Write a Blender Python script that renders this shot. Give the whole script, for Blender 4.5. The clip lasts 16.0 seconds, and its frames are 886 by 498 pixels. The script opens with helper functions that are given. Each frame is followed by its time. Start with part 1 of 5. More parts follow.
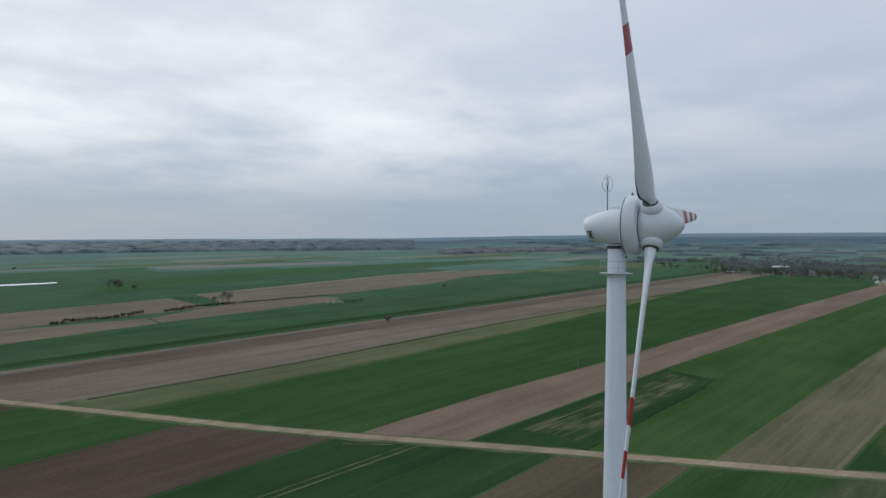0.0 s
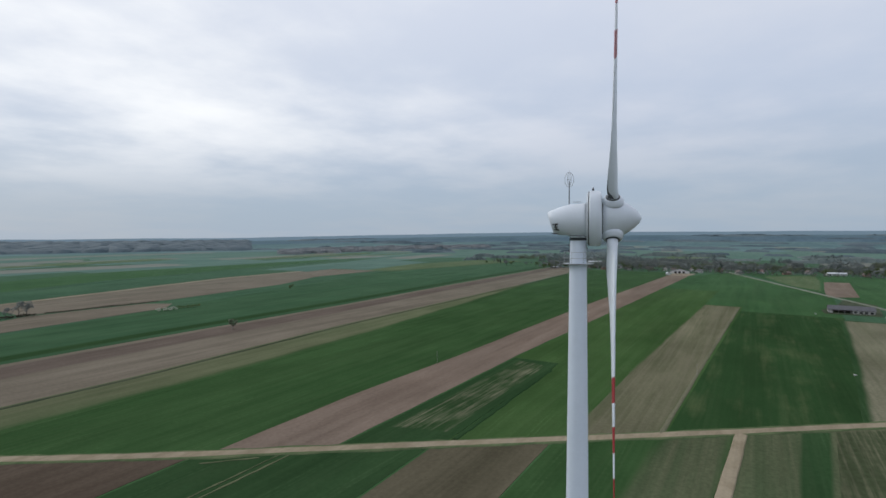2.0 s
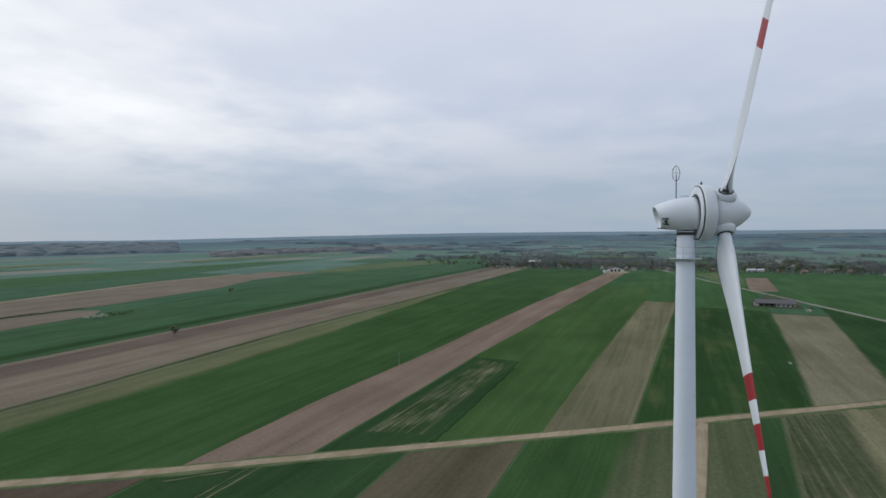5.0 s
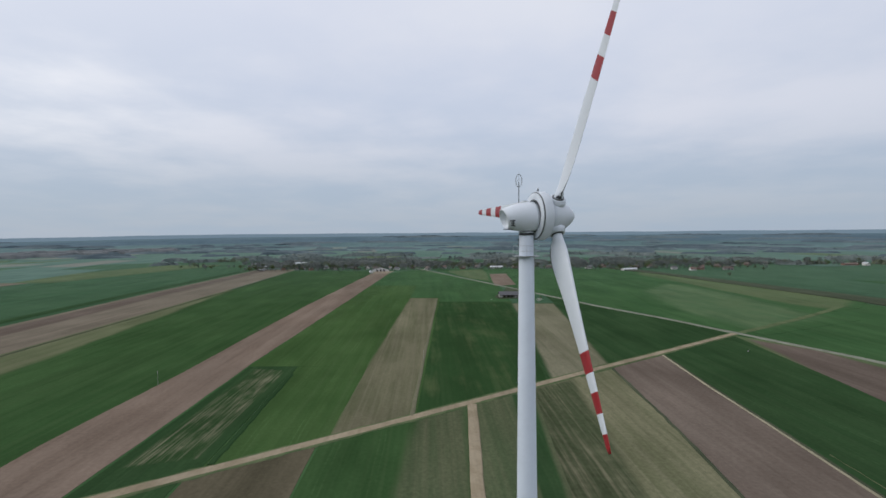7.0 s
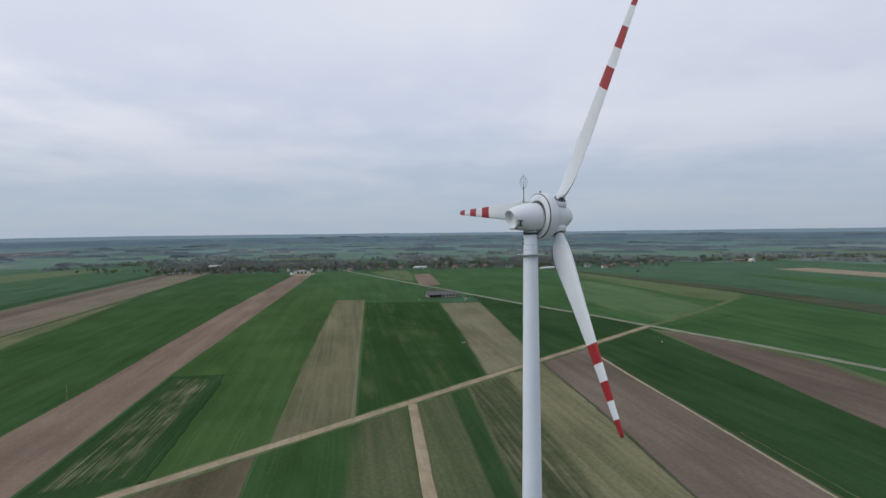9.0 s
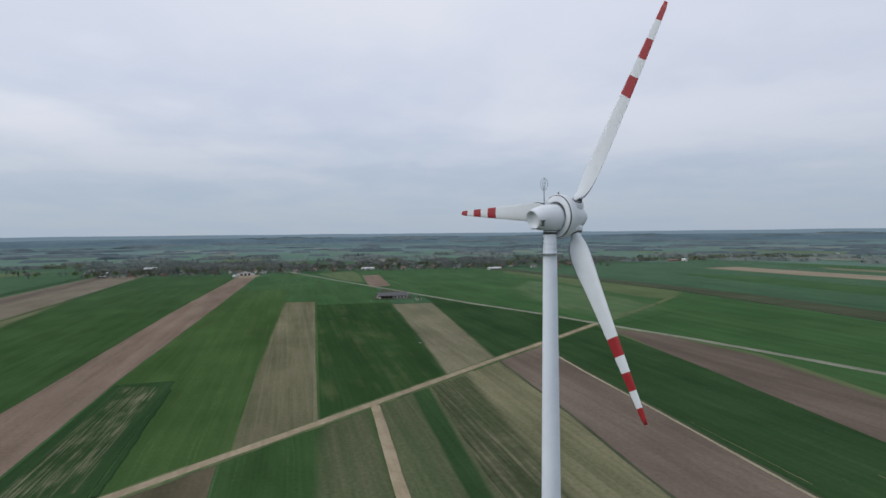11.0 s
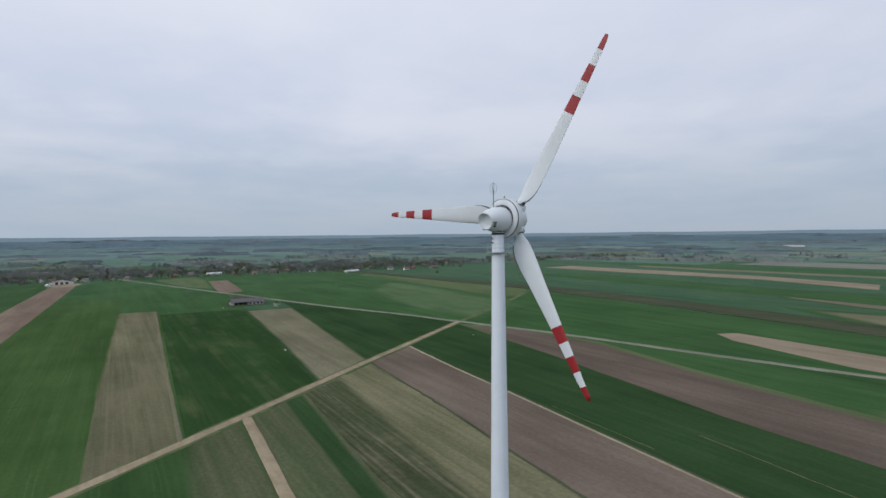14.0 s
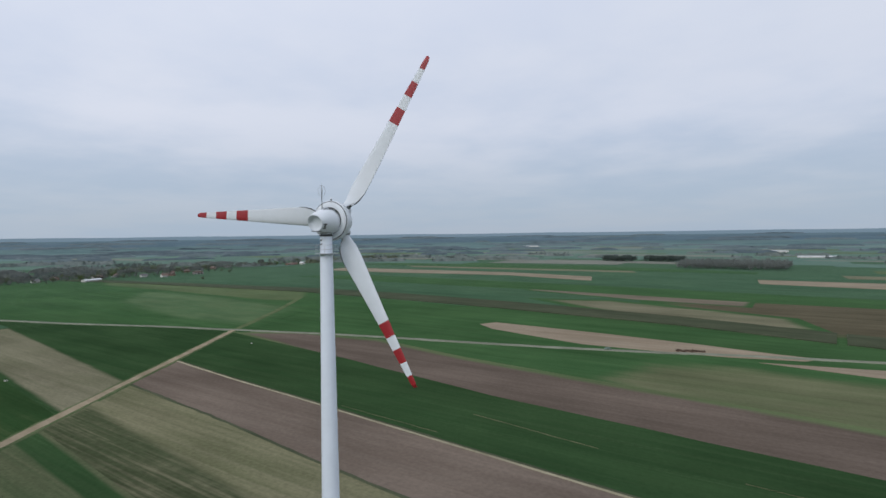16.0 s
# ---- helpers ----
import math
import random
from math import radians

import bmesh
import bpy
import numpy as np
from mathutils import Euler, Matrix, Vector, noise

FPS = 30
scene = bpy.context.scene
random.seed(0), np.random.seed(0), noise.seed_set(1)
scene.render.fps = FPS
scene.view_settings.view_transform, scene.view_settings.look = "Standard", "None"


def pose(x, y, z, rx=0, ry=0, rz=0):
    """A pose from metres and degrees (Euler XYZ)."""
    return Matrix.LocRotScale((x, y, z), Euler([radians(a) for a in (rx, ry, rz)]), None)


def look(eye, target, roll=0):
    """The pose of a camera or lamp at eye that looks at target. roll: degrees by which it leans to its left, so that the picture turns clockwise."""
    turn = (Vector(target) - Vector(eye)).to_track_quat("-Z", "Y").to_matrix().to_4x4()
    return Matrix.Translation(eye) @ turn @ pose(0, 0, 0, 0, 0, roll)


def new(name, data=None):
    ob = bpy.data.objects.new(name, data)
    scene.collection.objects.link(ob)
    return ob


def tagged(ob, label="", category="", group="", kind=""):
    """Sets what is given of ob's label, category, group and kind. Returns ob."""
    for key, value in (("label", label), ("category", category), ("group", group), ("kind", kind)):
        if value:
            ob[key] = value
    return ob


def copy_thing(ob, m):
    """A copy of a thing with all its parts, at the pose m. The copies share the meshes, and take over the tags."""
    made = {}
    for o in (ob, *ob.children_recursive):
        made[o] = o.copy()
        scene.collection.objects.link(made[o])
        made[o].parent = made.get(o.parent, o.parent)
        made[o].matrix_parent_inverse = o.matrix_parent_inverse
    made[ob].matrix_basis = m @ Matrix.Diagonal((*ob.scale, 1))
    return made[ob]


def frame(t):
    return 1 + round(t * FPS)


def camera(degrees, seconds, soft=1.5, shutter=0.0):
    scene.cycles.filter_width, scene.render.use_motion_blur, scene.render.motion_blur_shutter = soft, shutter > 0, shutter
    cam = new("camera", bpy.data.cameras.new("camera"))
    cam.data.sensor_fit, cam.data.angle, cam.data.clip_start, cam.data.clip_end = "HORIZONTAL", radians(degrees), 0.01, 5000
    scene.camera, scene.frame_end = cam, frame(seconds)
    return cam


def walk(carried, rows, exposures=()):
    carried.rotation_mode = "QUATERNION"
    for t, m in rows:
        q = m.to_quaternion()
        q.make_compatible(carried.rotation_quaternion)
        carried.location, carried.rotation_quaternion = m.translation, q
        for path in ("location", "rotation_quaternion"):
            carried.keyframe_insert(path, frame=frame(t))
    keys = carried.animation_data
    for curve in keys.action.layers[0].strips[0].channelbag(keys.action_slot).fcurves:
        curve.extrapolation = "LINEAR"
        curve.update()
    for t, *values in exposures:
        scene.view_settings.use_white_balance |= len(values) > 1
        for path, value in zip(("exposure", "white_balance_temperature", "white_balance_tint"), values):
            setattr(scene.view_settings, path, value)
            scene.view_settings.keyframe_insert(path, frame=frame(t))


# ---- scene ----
cam = camera(79.6, 16.0, soft=1.6)
PATH = [
    (0, (-2.391, 2.234, 76.062), (-1.041, 3.709, 76.01), -0.1),
    (0.5, (-3.966, 4.385, 75.962), (-2.521, 5.768, 75.909), -0.1),
    (1, (-5.493, 6.547, 75.84), (-3.88, 7.728, 75.784), -0.1),
    (1.5, (-6.925, 8.753, 75.69), (-5.208, 9.777, 75.634), -0.2),
    (2, (-8.224, 11.001, 75.546), (-6.504, 12.019, 75.49), -0.2),
    (2.5, (-9.348, 13.243, 75.438), (-7.596, 14.206, 75.38), -0.3),
    (3, (-10.213, 15.564, 75.381), (-8.456, 16.519, 75.323), -0.5),
    (5.5, (-12.785, 26.79, 75.137), (-10.899, 27.454, 75.086), -0.4),
    (6, (-13.197, 28.938, 75.117), (-11.213, 29.187, 75.062), -0.4),
    (6.5, (-13.531, 31.071, 75.117), (-11.533, 31.151, 75.063), -0.4),
    (7, (-13.814, 33.063, 75.115), (-11.816, 33.018, 75.06), -0.4),
    (7.5, (-14.002, 35.186, 75.115), (-12.004, 35.099, 75.061), -0.4),
    (8, (-14.095, 37.394, 75.118), (-12.111, 37.142, 75.062), -0.5),
    (8.5, (-14.075, 39.533, 75.114), (-12.102, 39.211, 75.058), -0.6),
    (11, (-13.434, 49.649, 75.064), (-11.511, 49.102, 75.01), -0.6),
    (11.5, (-13.21, 51.554, 75.039), (-11.324, 50.889, 74.985), -0.6),
    (12, (-12.894, 53.447, 75.013), (-11.024, 52.74, 74.96), -0.6),
    (12.5, (-12.533, 55.304, 74.979), (-10.677, 54.561, 74.928), -0.7),
    (13, (-12.15, 57.121, 74.961), (-10.364, 56.224, 74.909), -0.7),
    (13.5, (-11.699, 58.874, 74.949), (-9.95, 57.905, 74.899), -0.6),
    (14, (-11.185, 60.614, 74.939), (-9.484, 59.563, 74.889), -0.6),
    (14.5, (-10.647, 62.302, 74.93), (-9.061, 61.085, 74.878), -0.6),
    (15, (-10.085, 63.948, 74.935), (-8.718, 62.49, 74.881), -0.6),
    (15.5, (-9.592, 65.443, 74.942), (-8.427, 63.818, 74.889), -0.5),
    (16, (-9.069, 66.924, 74.926), (-7.945, 65.271, 74.875), -0.7),
]
walk(cam, [(t, look(eye, target, roll)) for t, eye, target, roll in PATH], exposures=[(0, -0.24, 6350, 7), (1.5, -0.14, 6420, 8.5), (3.0, -0.07, 6440, 8.5), (5.5, -0.12, 6500, 9), (6.5, -0.05, 6560, 10), (8.5, -0.03, 6580, 10), (13, -0.02, 6560, 10), (16, 0.02, 6480, 9.5)])

# ---- world, sun ----
SUN_AZ, SUN_EL = 90.0, 30.0


def mth(nt, op, a, b=None, clamp=False):
    n = nt.nodes.new("ShaderNodeMath")
    n.operation, n.use_clamp = op, clamp
    for i, v in enumerate((a, b)):
        if v is None:
            continue
        if isinstance(v, (int, float)):
            n.inputs[i].default_value = v
        else:
            nt.links.new(v, n.inputs[i])
    return n.outputs[0]


def mixc(nt, fac, a, b, blend="MIX"):
    n = nt.nodes.new("ShaderNodeMix")
    n.data_type, n.blend_type = "RGBA", blend
    for i, v in ((0, fac), (6, a), (7, b)):
        if isinstance(v, (int, float)):
            n.inputs[i].default_value = v
        elif isinstance(v, tuple):
            n.inputs[i].default_value = (*v[:3], 1)
        else:
            nt.links.new(v, n.inputs[i])
    return n.outputs[2]


def ramp(nt, fac, lo, hi):
    n = nt.nodes.new("ShaderNodeMapRange")
    n.interpolation_type = "SMOOTHSTEP"
    nt.links.new(fac, n.inputs[0])
    n.inputs[1].default_value, n.inputs[2].default_value = lo, hi
    return n.outputs[0]


def noise_tex(nt, vec, scale, detail=4.0, rough=0.55, stretch=(1, 1, 1), shift=(0, 0, 0)):
    m = nt.nodes.new("ShaderNodeMapping")
    m.inputs["Scale"].default_value = stretch
    m.inputs["Location"].default_value = shift
    nt.links.new(vec, m.inputs["Vector"])
    n = nt.nodes.new("ShaderNodeTexNoise")
    n.inputs["Scale"].default_value, n.inputs["Detail"].default_value = scale, detail
    n.inputs["Roughness"].default_value = rough
    nt.links.new(m.outputs[0], n.inputs["Vector"])
    return n.outputs["Fac"]


def build_world():
    w = bpy.data.worlds.new("overcast_sky")
    scene.world = w
    w.use_nodes = True
    nt = w.node_tree
    nt.nodes.clear()
    out = nt.nodes.new("ShaderNodeOutputWorld")
    bg = nt.nodes.new("ShaderNodeBackground")
    sky = nt.nodes.new("ShaderNodeTexSky")
    sky.sky_type, sky.sun_disc = "NISHITA", False
    sky.sun_elevation, sky.sun_rotation = radians(SUN_EL), radians(90 - SUN_AZ)
    co = nt.nodes.new("ShaderNodeTexCoord").outputs["Generated"]
    sep = nt.nodes.new("ShaderNodeSeparateXYZ")
    nt.links.new(co, sep.inputs[0])
    x, y, z = sep.outputs
    up = mth(nt, "MAXIMUM", z, 0.0)
    # the cloud sheet, seen in perspective
    div = mth(nt, "ADD", up, 0.13)
    comb = nt.nodes.new("ShaderNodeCombineXYZ")
    nt.links.new(mth(nt, "DIVIDE", x, div), comb.inputs[0])
    nt.links.new(mth(nt, "DIVIDE", y, div), comb.inputs[1])
    big = noise_tex(nt, comb.outputs[0], 0.55, 4.0, 0.45, shift=CLOUD_SHIFT)
    fine = noise_tex(nt, comb.outputs[0], 1.9, 5.0, 0.55, shift=(4.0, 2.0, 0.0))
    cl = mth(nt, "ADD", mth(nt, "MULTIPLY", big, 0.68), mth(nt, "MULTIPLY", fine, 0.32))
    thick = ramp(nt, cl, 0.37, 0.65)
    low, mid, top = (0.45, 0.55, 0.68), (0.60, 0.69, 0.86), (0.82, 0.87, 1.02)
    grad = mixc(nt, ramp(nt, up, 0.0, 0.26), low, mid)
    grad = mixc(nt, ramp(nt, up, 0.10, 0.50), grad, top)
    bright = mixc(nt, ramp(nt, up, 0.0, 0.22), (0.49, 0.57, 0.68), (0.80, 0.84, 0.96))
    bright = mixc(nt, ramp(nt, up, 0.15, 0.55), bright, (0.90, 0.94, 1.05))
    cloudy = mixc(nt, thick, grad, bright)
    # a brighter veil about the hidden sun
    s = Vector((math.cos(radians(SUN_EL)) * math.cos(radians(SUN_AZ)), math.cos(radians(SUN_EL)) * math.sin(radians(SUN_AZ)), math.sin(radians(SUN_EL))))
    dot = nt.nodes.new("ShaderNodeVectorMath")
    dot.operation = "DOT_PRODUCT"
    nt.links.new(co, dot.inputs[0])
    dot.inputs[1].default_value = s
    glow = ramp(nt, dot.outputs["Value"], 0.25, 0.97)
    veil = mixc(nt, mth(nt, "MULTIPLY", mth(nt, "MULTIPLY", glow, ramp(nt, up, 0.04, 0.22)), mth(nt, "ADD", mth(nt, "MULTIPLY", thick, 0.8), 0.2)), cloudy, (1.30, 1.30, 1.31))
    away = mth(nt, "MULTIPLY", ramp(nt, mth(nt, "MULTIPLY", dot.outputs["Value"], -1.0), 0.05, 0.85), 0.16)
    veil = mixc(nt, away, veil, (0.30, 0.37, 0.50))
    dim = nt.nodes.new("ShaderNodeVectorMath")
    dim.operation = "SCALE"
    nt.links.new(sky.outputs[0], dim.inputs[0])
    dim.inputs["Scale"].default_value = 0.1
    full = mixc(nt, 0.06, veil, dim.outputs[0])
    nt.links.new(full, bg.inputs[0])
    bg.inputs[1].default_value = SKY
    nt.links.new(bg.outputs[0], out.inputs[0])
    sun = new("sun", bpy.data.lights.new("sun", "SUN"))
    sun.data.energy, sun.data.angle, sun.data.color = 0.7, radians(25), (1.0, 0.98, 0.95)
    sun.matrix_world = look(s * 100, (0, 0, 0))


CLOUD_SHIFT, SKY = (0.3, 1.7, 0.0), 0.9
build_world()


# ---- materials ----
def material(name, rough=0.8, metal=0.0):
    m = bpy.data.materials.new(name)
    m.use_nodes = True
    nt = m.node_tree
    b = nt.nodes["Principled BSDF"]
    b.inputs["Roughness"].default_value, b.inputs["Metallic"].default_value = rough, metal
    return m, nt, b


def bump(nt, b, height, strength, dist):
    n = nt.nodes.new("ShaderNodeBump")
    n.inputs["Strength"].default_value, n.inputs["Distance"].default_value = strength, dist
    nt.links.new(height, n.inputs["Height"])
    nt.links.new(n.outputs[0], b.inputs["Normal"])


def plain(name, col, rough=0.5, metal=0.0, vary=0.12, scale=1.5):
    m, nt, b = material(name, rough, metal)
    co = nt.nodes.new("ShaderNodeTexCoord").outputs["Object"]
    n1 = noise_tex(nt, co, scale, 5.0)
    n2 = noise_tex(nt, co, scale * 9, 3.0)
    f = mth(nt, "ADD", mth(nt, "MULTIPLY", n1, 0.7), mth(nt, "MULTIPLY", n2, 0.3))
    dark = tuple(c * (1 - 2 * vary) for c in col)
    nt.links.new(mixc(nt, ramp(nt, f, 0.3, 0.65), dark, col), b.inputs["Base Color"])
    return m


HAZE_SHEEN, HAZE_SHEEN_ROUGH = 0.45, 0.09
COVERS = {}


def ground_cover(nt, co, cols, row=3.0, rowamt=0.25, patch=0.012, streak=0.5, seed=0.0, fine=0.6, cut=(0.38, 0.62), line=0.25, grain=(0.12, 0.06), tram=0.0, clod=0.45):
    """The colour of ground cover along x: drill rows, long streaks, large patches, drifts and fine clods."""
    a, bcol, c = cols
    big = noise_tex(nt, co, patch, 5.0, 0.6, (1, 1.6, 0), (seed, seed * 1.7, 0))
    strk = noise_tex(nt, co, grain[0], 5.0, 0.65, (grain[1], 1, 0), (seed * 3, seed, 0))
    rows = noise_tex(nt, co, 1.0 / row, 2.0, 0.5, (0.012, 1, 0), (seed, seed * 5, 0))
    lines = noise_tex(nt, co, 0.9, 3.0, 0.6, (0.010, 1, 0), (seed * 2, seed * 7, 0))
    clods = noise_tex(nt, co, fine, 4.0, 0.7, (1, 1, 0), (seed, 0, 0))
    f = mth(nt, "ADD", mth(nt, "MULTIPLY", big, 1.0 - streak), mth(nt, "MULTIPLY", strk, streak))
    col = mixc(nt, ramp(nt, f, *cut), a, bcol)
    col = mixc(nt, mth(nt, "MULTIPLY", ramp(nt, rows, 0.45, 0.7), rowamt), col, c)
    if tram:
        # wheel marks of the sprayer, a pair every sixteen metres
        sep = nt.nodes.new("ShaderNodeSeparateXYZ")
        nt.links.new(co, sep.inputs[0])
        bent = mth(nt, "ADD", sep.outputs[1], mth(nt, "MULTIPLY", noise_tex(nt, co, 0.01, 2.0, 0.5, (1, 0.2, 0)), 8.0))
        pos = mth(nt, "FRACT", mth(nt, "DIVIDE", bent, 16.0))
        a1 = mth(nt, "LESS_THAN", mth(nt, "ABSOLUTE", mth(nt, "SUBTRACT", pos, 0.44)), 0.018)
        a2 = mth(nt, "LESS_THAN", mth(nt, "ABSOLUTE", mth(nt, "SUBTRACT", pos, 0.56)), 0.018)
        worn = mth(nt, "MULTIPLY", mth(nt, "ADD", a1, a2), mth(nt, "MULTIPLY", ramp(nt, clods, 0.3, 0.65), tram))
        col = mixc(nt, mth(nt, "MULTIPLY", worn, ramp(nt, big, 0.40, 0.62)), col, tuple(v * 1.9 for v in c))
    shade = mth(nt, "ADD", mth(nt, "ADD", mth(nt, "MULTIPLY", clods, clod), mth(nt, "MULTIPLY", lines, line)), 1.0 - clod / 2 - line / 2)
    # broad drifts of damp and growth along the rows, and blotches across them
    drift = noise_tex(nt, co, 0.045, 4.0, 0.6, (0.10, 1, 0), (seed * 4, seed * 2, 0))
    blot = noise_tex(nt, co, 0.022, 5.0, 0.65, (0.7, 1, 0), (seed * 9, seed, 0))
    shade = mth(nt, "MULTIPLY", shade, mth(nt, "ADD", mth(nt, "ADD", mth(nt, "MULTIPLY", drift, 0.6), mth(nt, "MULTIPLY", blot, 0.6)), 0.4))
    sc = nt.nodes.new("ShaderNodeVectorMath")
    sc.operation = "SCALE"
    nt.links.new(col, sc.inputs[0])
    nt.links.new(shade, sc.inputs["Scale"])
    return sc.outputs[0], clods, mth(nt, "ADD", mth(nt, "MULTIPLY", strk, 0.6), mth(nt, "MULTIPLY", blot, 0.9))


def ground_base(name):
    m, nt, b = material(name, 0.95)
    b.inputs["Specular IOR Level"].default_value = 0.0
    # sheen stands in for distance haze, brightening ground seen at a flat angle
    b.inputs["Sheen Weight"].default_value, b.inputs["Sheen Roughness"].default_value = HAZE_SHEEN, HAZE_SHEEN_ROUGH
    b.inputs["Sheen Tint"].default_value = (0.75, 0.95, 0.80, 1)
    return m, nt, b, nt.nodes.new("ShaderNodeTexCoord").outputs["Object"]


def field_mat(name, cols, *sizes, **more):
    m, nt, b, co = ground_base(name)
    COVERS[m] = (cols, sizes, more)
    col, clods, _ = ground_cover(nt, co, cols, *sizes, **more)
    nt.links.new(col, b.inputs["Base Color"])
    bump(nt, b, clods, 0.5, 0.15)
    return m


def thinning_mat(key, into):
    """One cover that thins out into another where its growth fails towards the border."""
    name = M[key].name + "_thinning_into_" + M[into].name
    if name in M:
        return M[name]
    m, nt, b, co = ground_base(name)
    (c1, s1, k1), (c2, s2, k2) = COVERS[M[key]], COVERS[M[into]]
    own, clods, feather = ground_cover(nt, co, c1, *s1, **k1)
    other = ground_cover(nt, co, c2, *s2, **k2)[0]
    cover = nt.nodes.new("ShaderNodeAttribute")
    cover.attribute_name = "cover"
    thick = mth(nt, "ADD", mth(nt, "MULTIPLY", cover.outputs["Fac"], 1.9), mth(nt, "SUBTRACT", feather, 1.2))
    nt.links.new(mixc(nt, ramp(nt, thick, 0.0, 1.0), other, own), b.inputs["Base Color"])
    bump(nt, b, clods, 0.5, 0.15)
    M[name] = m
    return m


M = {}
M["green"] = field_mat("winter_wheat", ((0.032, 0.070, 0.025), (0.044, 0.088, 0.033), (0.056, 0.094, 0.039)), 2.5, 0.3, seed=1.0, tram=0.22)
M["green_b"] = field_mat("bright_wheat", ((0.041, 0.083, 0.027), (0.055, 0.101, 0.035), (0.066, 0.104, 0.043)), 3.0, 0.3, seed=2.0, tram=0.22)
M["green_d"] = field_mat("dark_wheat", ((0.025, 0.055, 0.022), (0.034, 0.068, 0.028), (0.044, 0.074, 0.034)), 3.5, 0.3, seed=3.0, tram=0.22)
M["green_y"] = field_mat("patchy_wheat", ((0.027, 0.060, 0.022), (0.072, 0.098, 0.043), (0.046, 0.078, 0.033)), 2.5, 0.3, patch=0.03, seed=31.0, streak=0.6, cut=(0.48, 0.72), grain=(0.12, 0.07))
# meadow green pushed towards teal, as distance haze would tint it
M["meadow"] = field_mat("rough_meadow_hazed", ((0.046, 0.096, 0.054), (0.062, 0.116, 0.066), (0.076, 0.118, 0.070)), 6.0, 0.3, patch=0.006, seed=4.0)
# wheat green paled to carry the haze over farther fields
M["green_h"] = field_mat("haze_paled_wheat", ((0.038, 0.087, 0.034), (0.052, 0.108, 0.043), (0.062, 0.110, 0.049)), 4.0, 0.3, seed=24.0)
M["pale_green"] = field_mat("thin_pale_crop", ((0.078, 0.116, 0.054), (0.108, 0.138, 0.068), (0.12, 0.138, 0.078)), 3.0, 0.4, seed=5.0, line=0.35)
M["soil"] = field_mat("ploughed_soil", ((0.164, 0.124, 0.096), (0.206, 0.160, 0.126), (0.142, 0.107, 0.081)), 3.0, 0.22, seed=6.0, streak=0.6, line=0.2, clod=0.65)
M["soil_r"] = field_mat("reddish_bare_soil", ((0.132, 0.105, 0.085), (0.166, 0.135, 0.110), (0.116, 0.091, 0.072)), 3.0, 0.22, seed=36.0, streak=0.6, line=0.2, clod=0.65)
M["soil_b"] = field_mat("brown_tilled_soil", ((0.106, 0.084, 0.068), (0.137, 0.110, 0.090), (0.093, 0.073, 0.058)), 3.0, 0.22, seed=45.0, streak=0.6, line=0.2, clod=0.65)
# wheat green with more haze blue for the far left field
M["green_f"] = field_mat("haze_blued_wheat", ((0.040, 0.088, 0.044), (0.056, 0.108, 0.056), (0.066, 0.110, 0.060)), 4.0, 0.3, seed=34.0)
M["grass_f"] = field_mat("pale_meadow_grass", ((0.066, 0.118, 0.056), (0.094, 0.142, 0.070), (0.104, 0.142, 0.078)), 3.0, 0.3, patch=0.02, seed=35.0)
M["soil_g"] = field_mat("grey_ploughed_soil", ((0.084, 0.075, 0.049), (0.114, 0.100, 0.067), (0.070, 0.062, 0.040)), 3.0, 0.22, seed=37.0, streak=0.6, line=0.2, clod=0.65)
M["soil_d"] = field_mat("dark_ploughed_soil", ((0.076, 0.058, 0.043), (0.099, 0.077, 0.058), (0.062, 0.048, 0.036)), 3.0, 0.22, seed=7.0, streak=0.6, line=0.2, clod=0.65)
M["soil_l"] = field_mat("dry_harrowed_soil", ((0.15, 0.128, 0.098), (0.19, 0.163, 0.126), (0.128, 0.11, 0.08)), 4.0, 0.35, seed=8.0, streak=0.6, clod=0.65)
M["stubble"] = field_mat("stubble", ((0.104, 0.108, 0.062), (0.16, 0.15, 0.096), (0.178, 0.164, 0.11)), 3.0, 0.45, seed=9.0, streak=0.55, line=0.3, clod=0.6)
M["stubble_p"] = field_mat("pale_stubble", ((0.140, 0.138, 0.088), (0.180, 0.170, 0.116), (0.112, 0.120, 0.071)), 3.0, 0.35, seed=10.0, streak=0.6, clod=0.95)
M["olive"] = field_mat("olive_regrowth", ((0.114, 0.119, 0.067), (0.168, 0.163, 0.100), (0.202, 0.190, 0.124)), 3.0, 0.4, seed=11.0, streak=0.55, line=0.3, grain=(0.25, 0.03), clod=0.95)
M["olive_g"] = field_mat("green_regrowth", ((0.064, 0.086, 0.044), (0.094, 0.108, 0.060), (0.120, 0.122, 0.073)), 3.0, 0.4, seed=23.0, streak=0.55, line=0.3, grain=(0.25, 0.03), clod=0.95)
M["straw"] = field_mat("straw_on_green", ((0.028, 0.058, 0.022), (0.160, 0.158, 0.102), (0.030, 0.060, 0.024)), 2.0, 0.35, patch=0.05, seed=12.0, streak=0.66, fine=0.5, cut=(0.45, 0.64), line=0.4, grain=(1.1, 0.028))
M["straw_w"] = field_mat("straw_on_stubble", ((0.058, 0.072, 0.038), (0.176, 0.168, 0.108), (0.056, 0.072, 0.036)), 2.0, 0.4, patch=0.03, seed=22.0, streak=0.7, fine=0.35, cut=(0.44, 0.70), line=0.4, grain=(0.45, 0.03), clod=0.95)
M["reed"] = field_mat("dry_reed_and_scrub", ((0.055, 0.067, 0.042), (0.077, 0.088, 0.056), (0.050, 0.061, 0.038)), 6.0, 0.4, patch=0.03, seed=13.0)
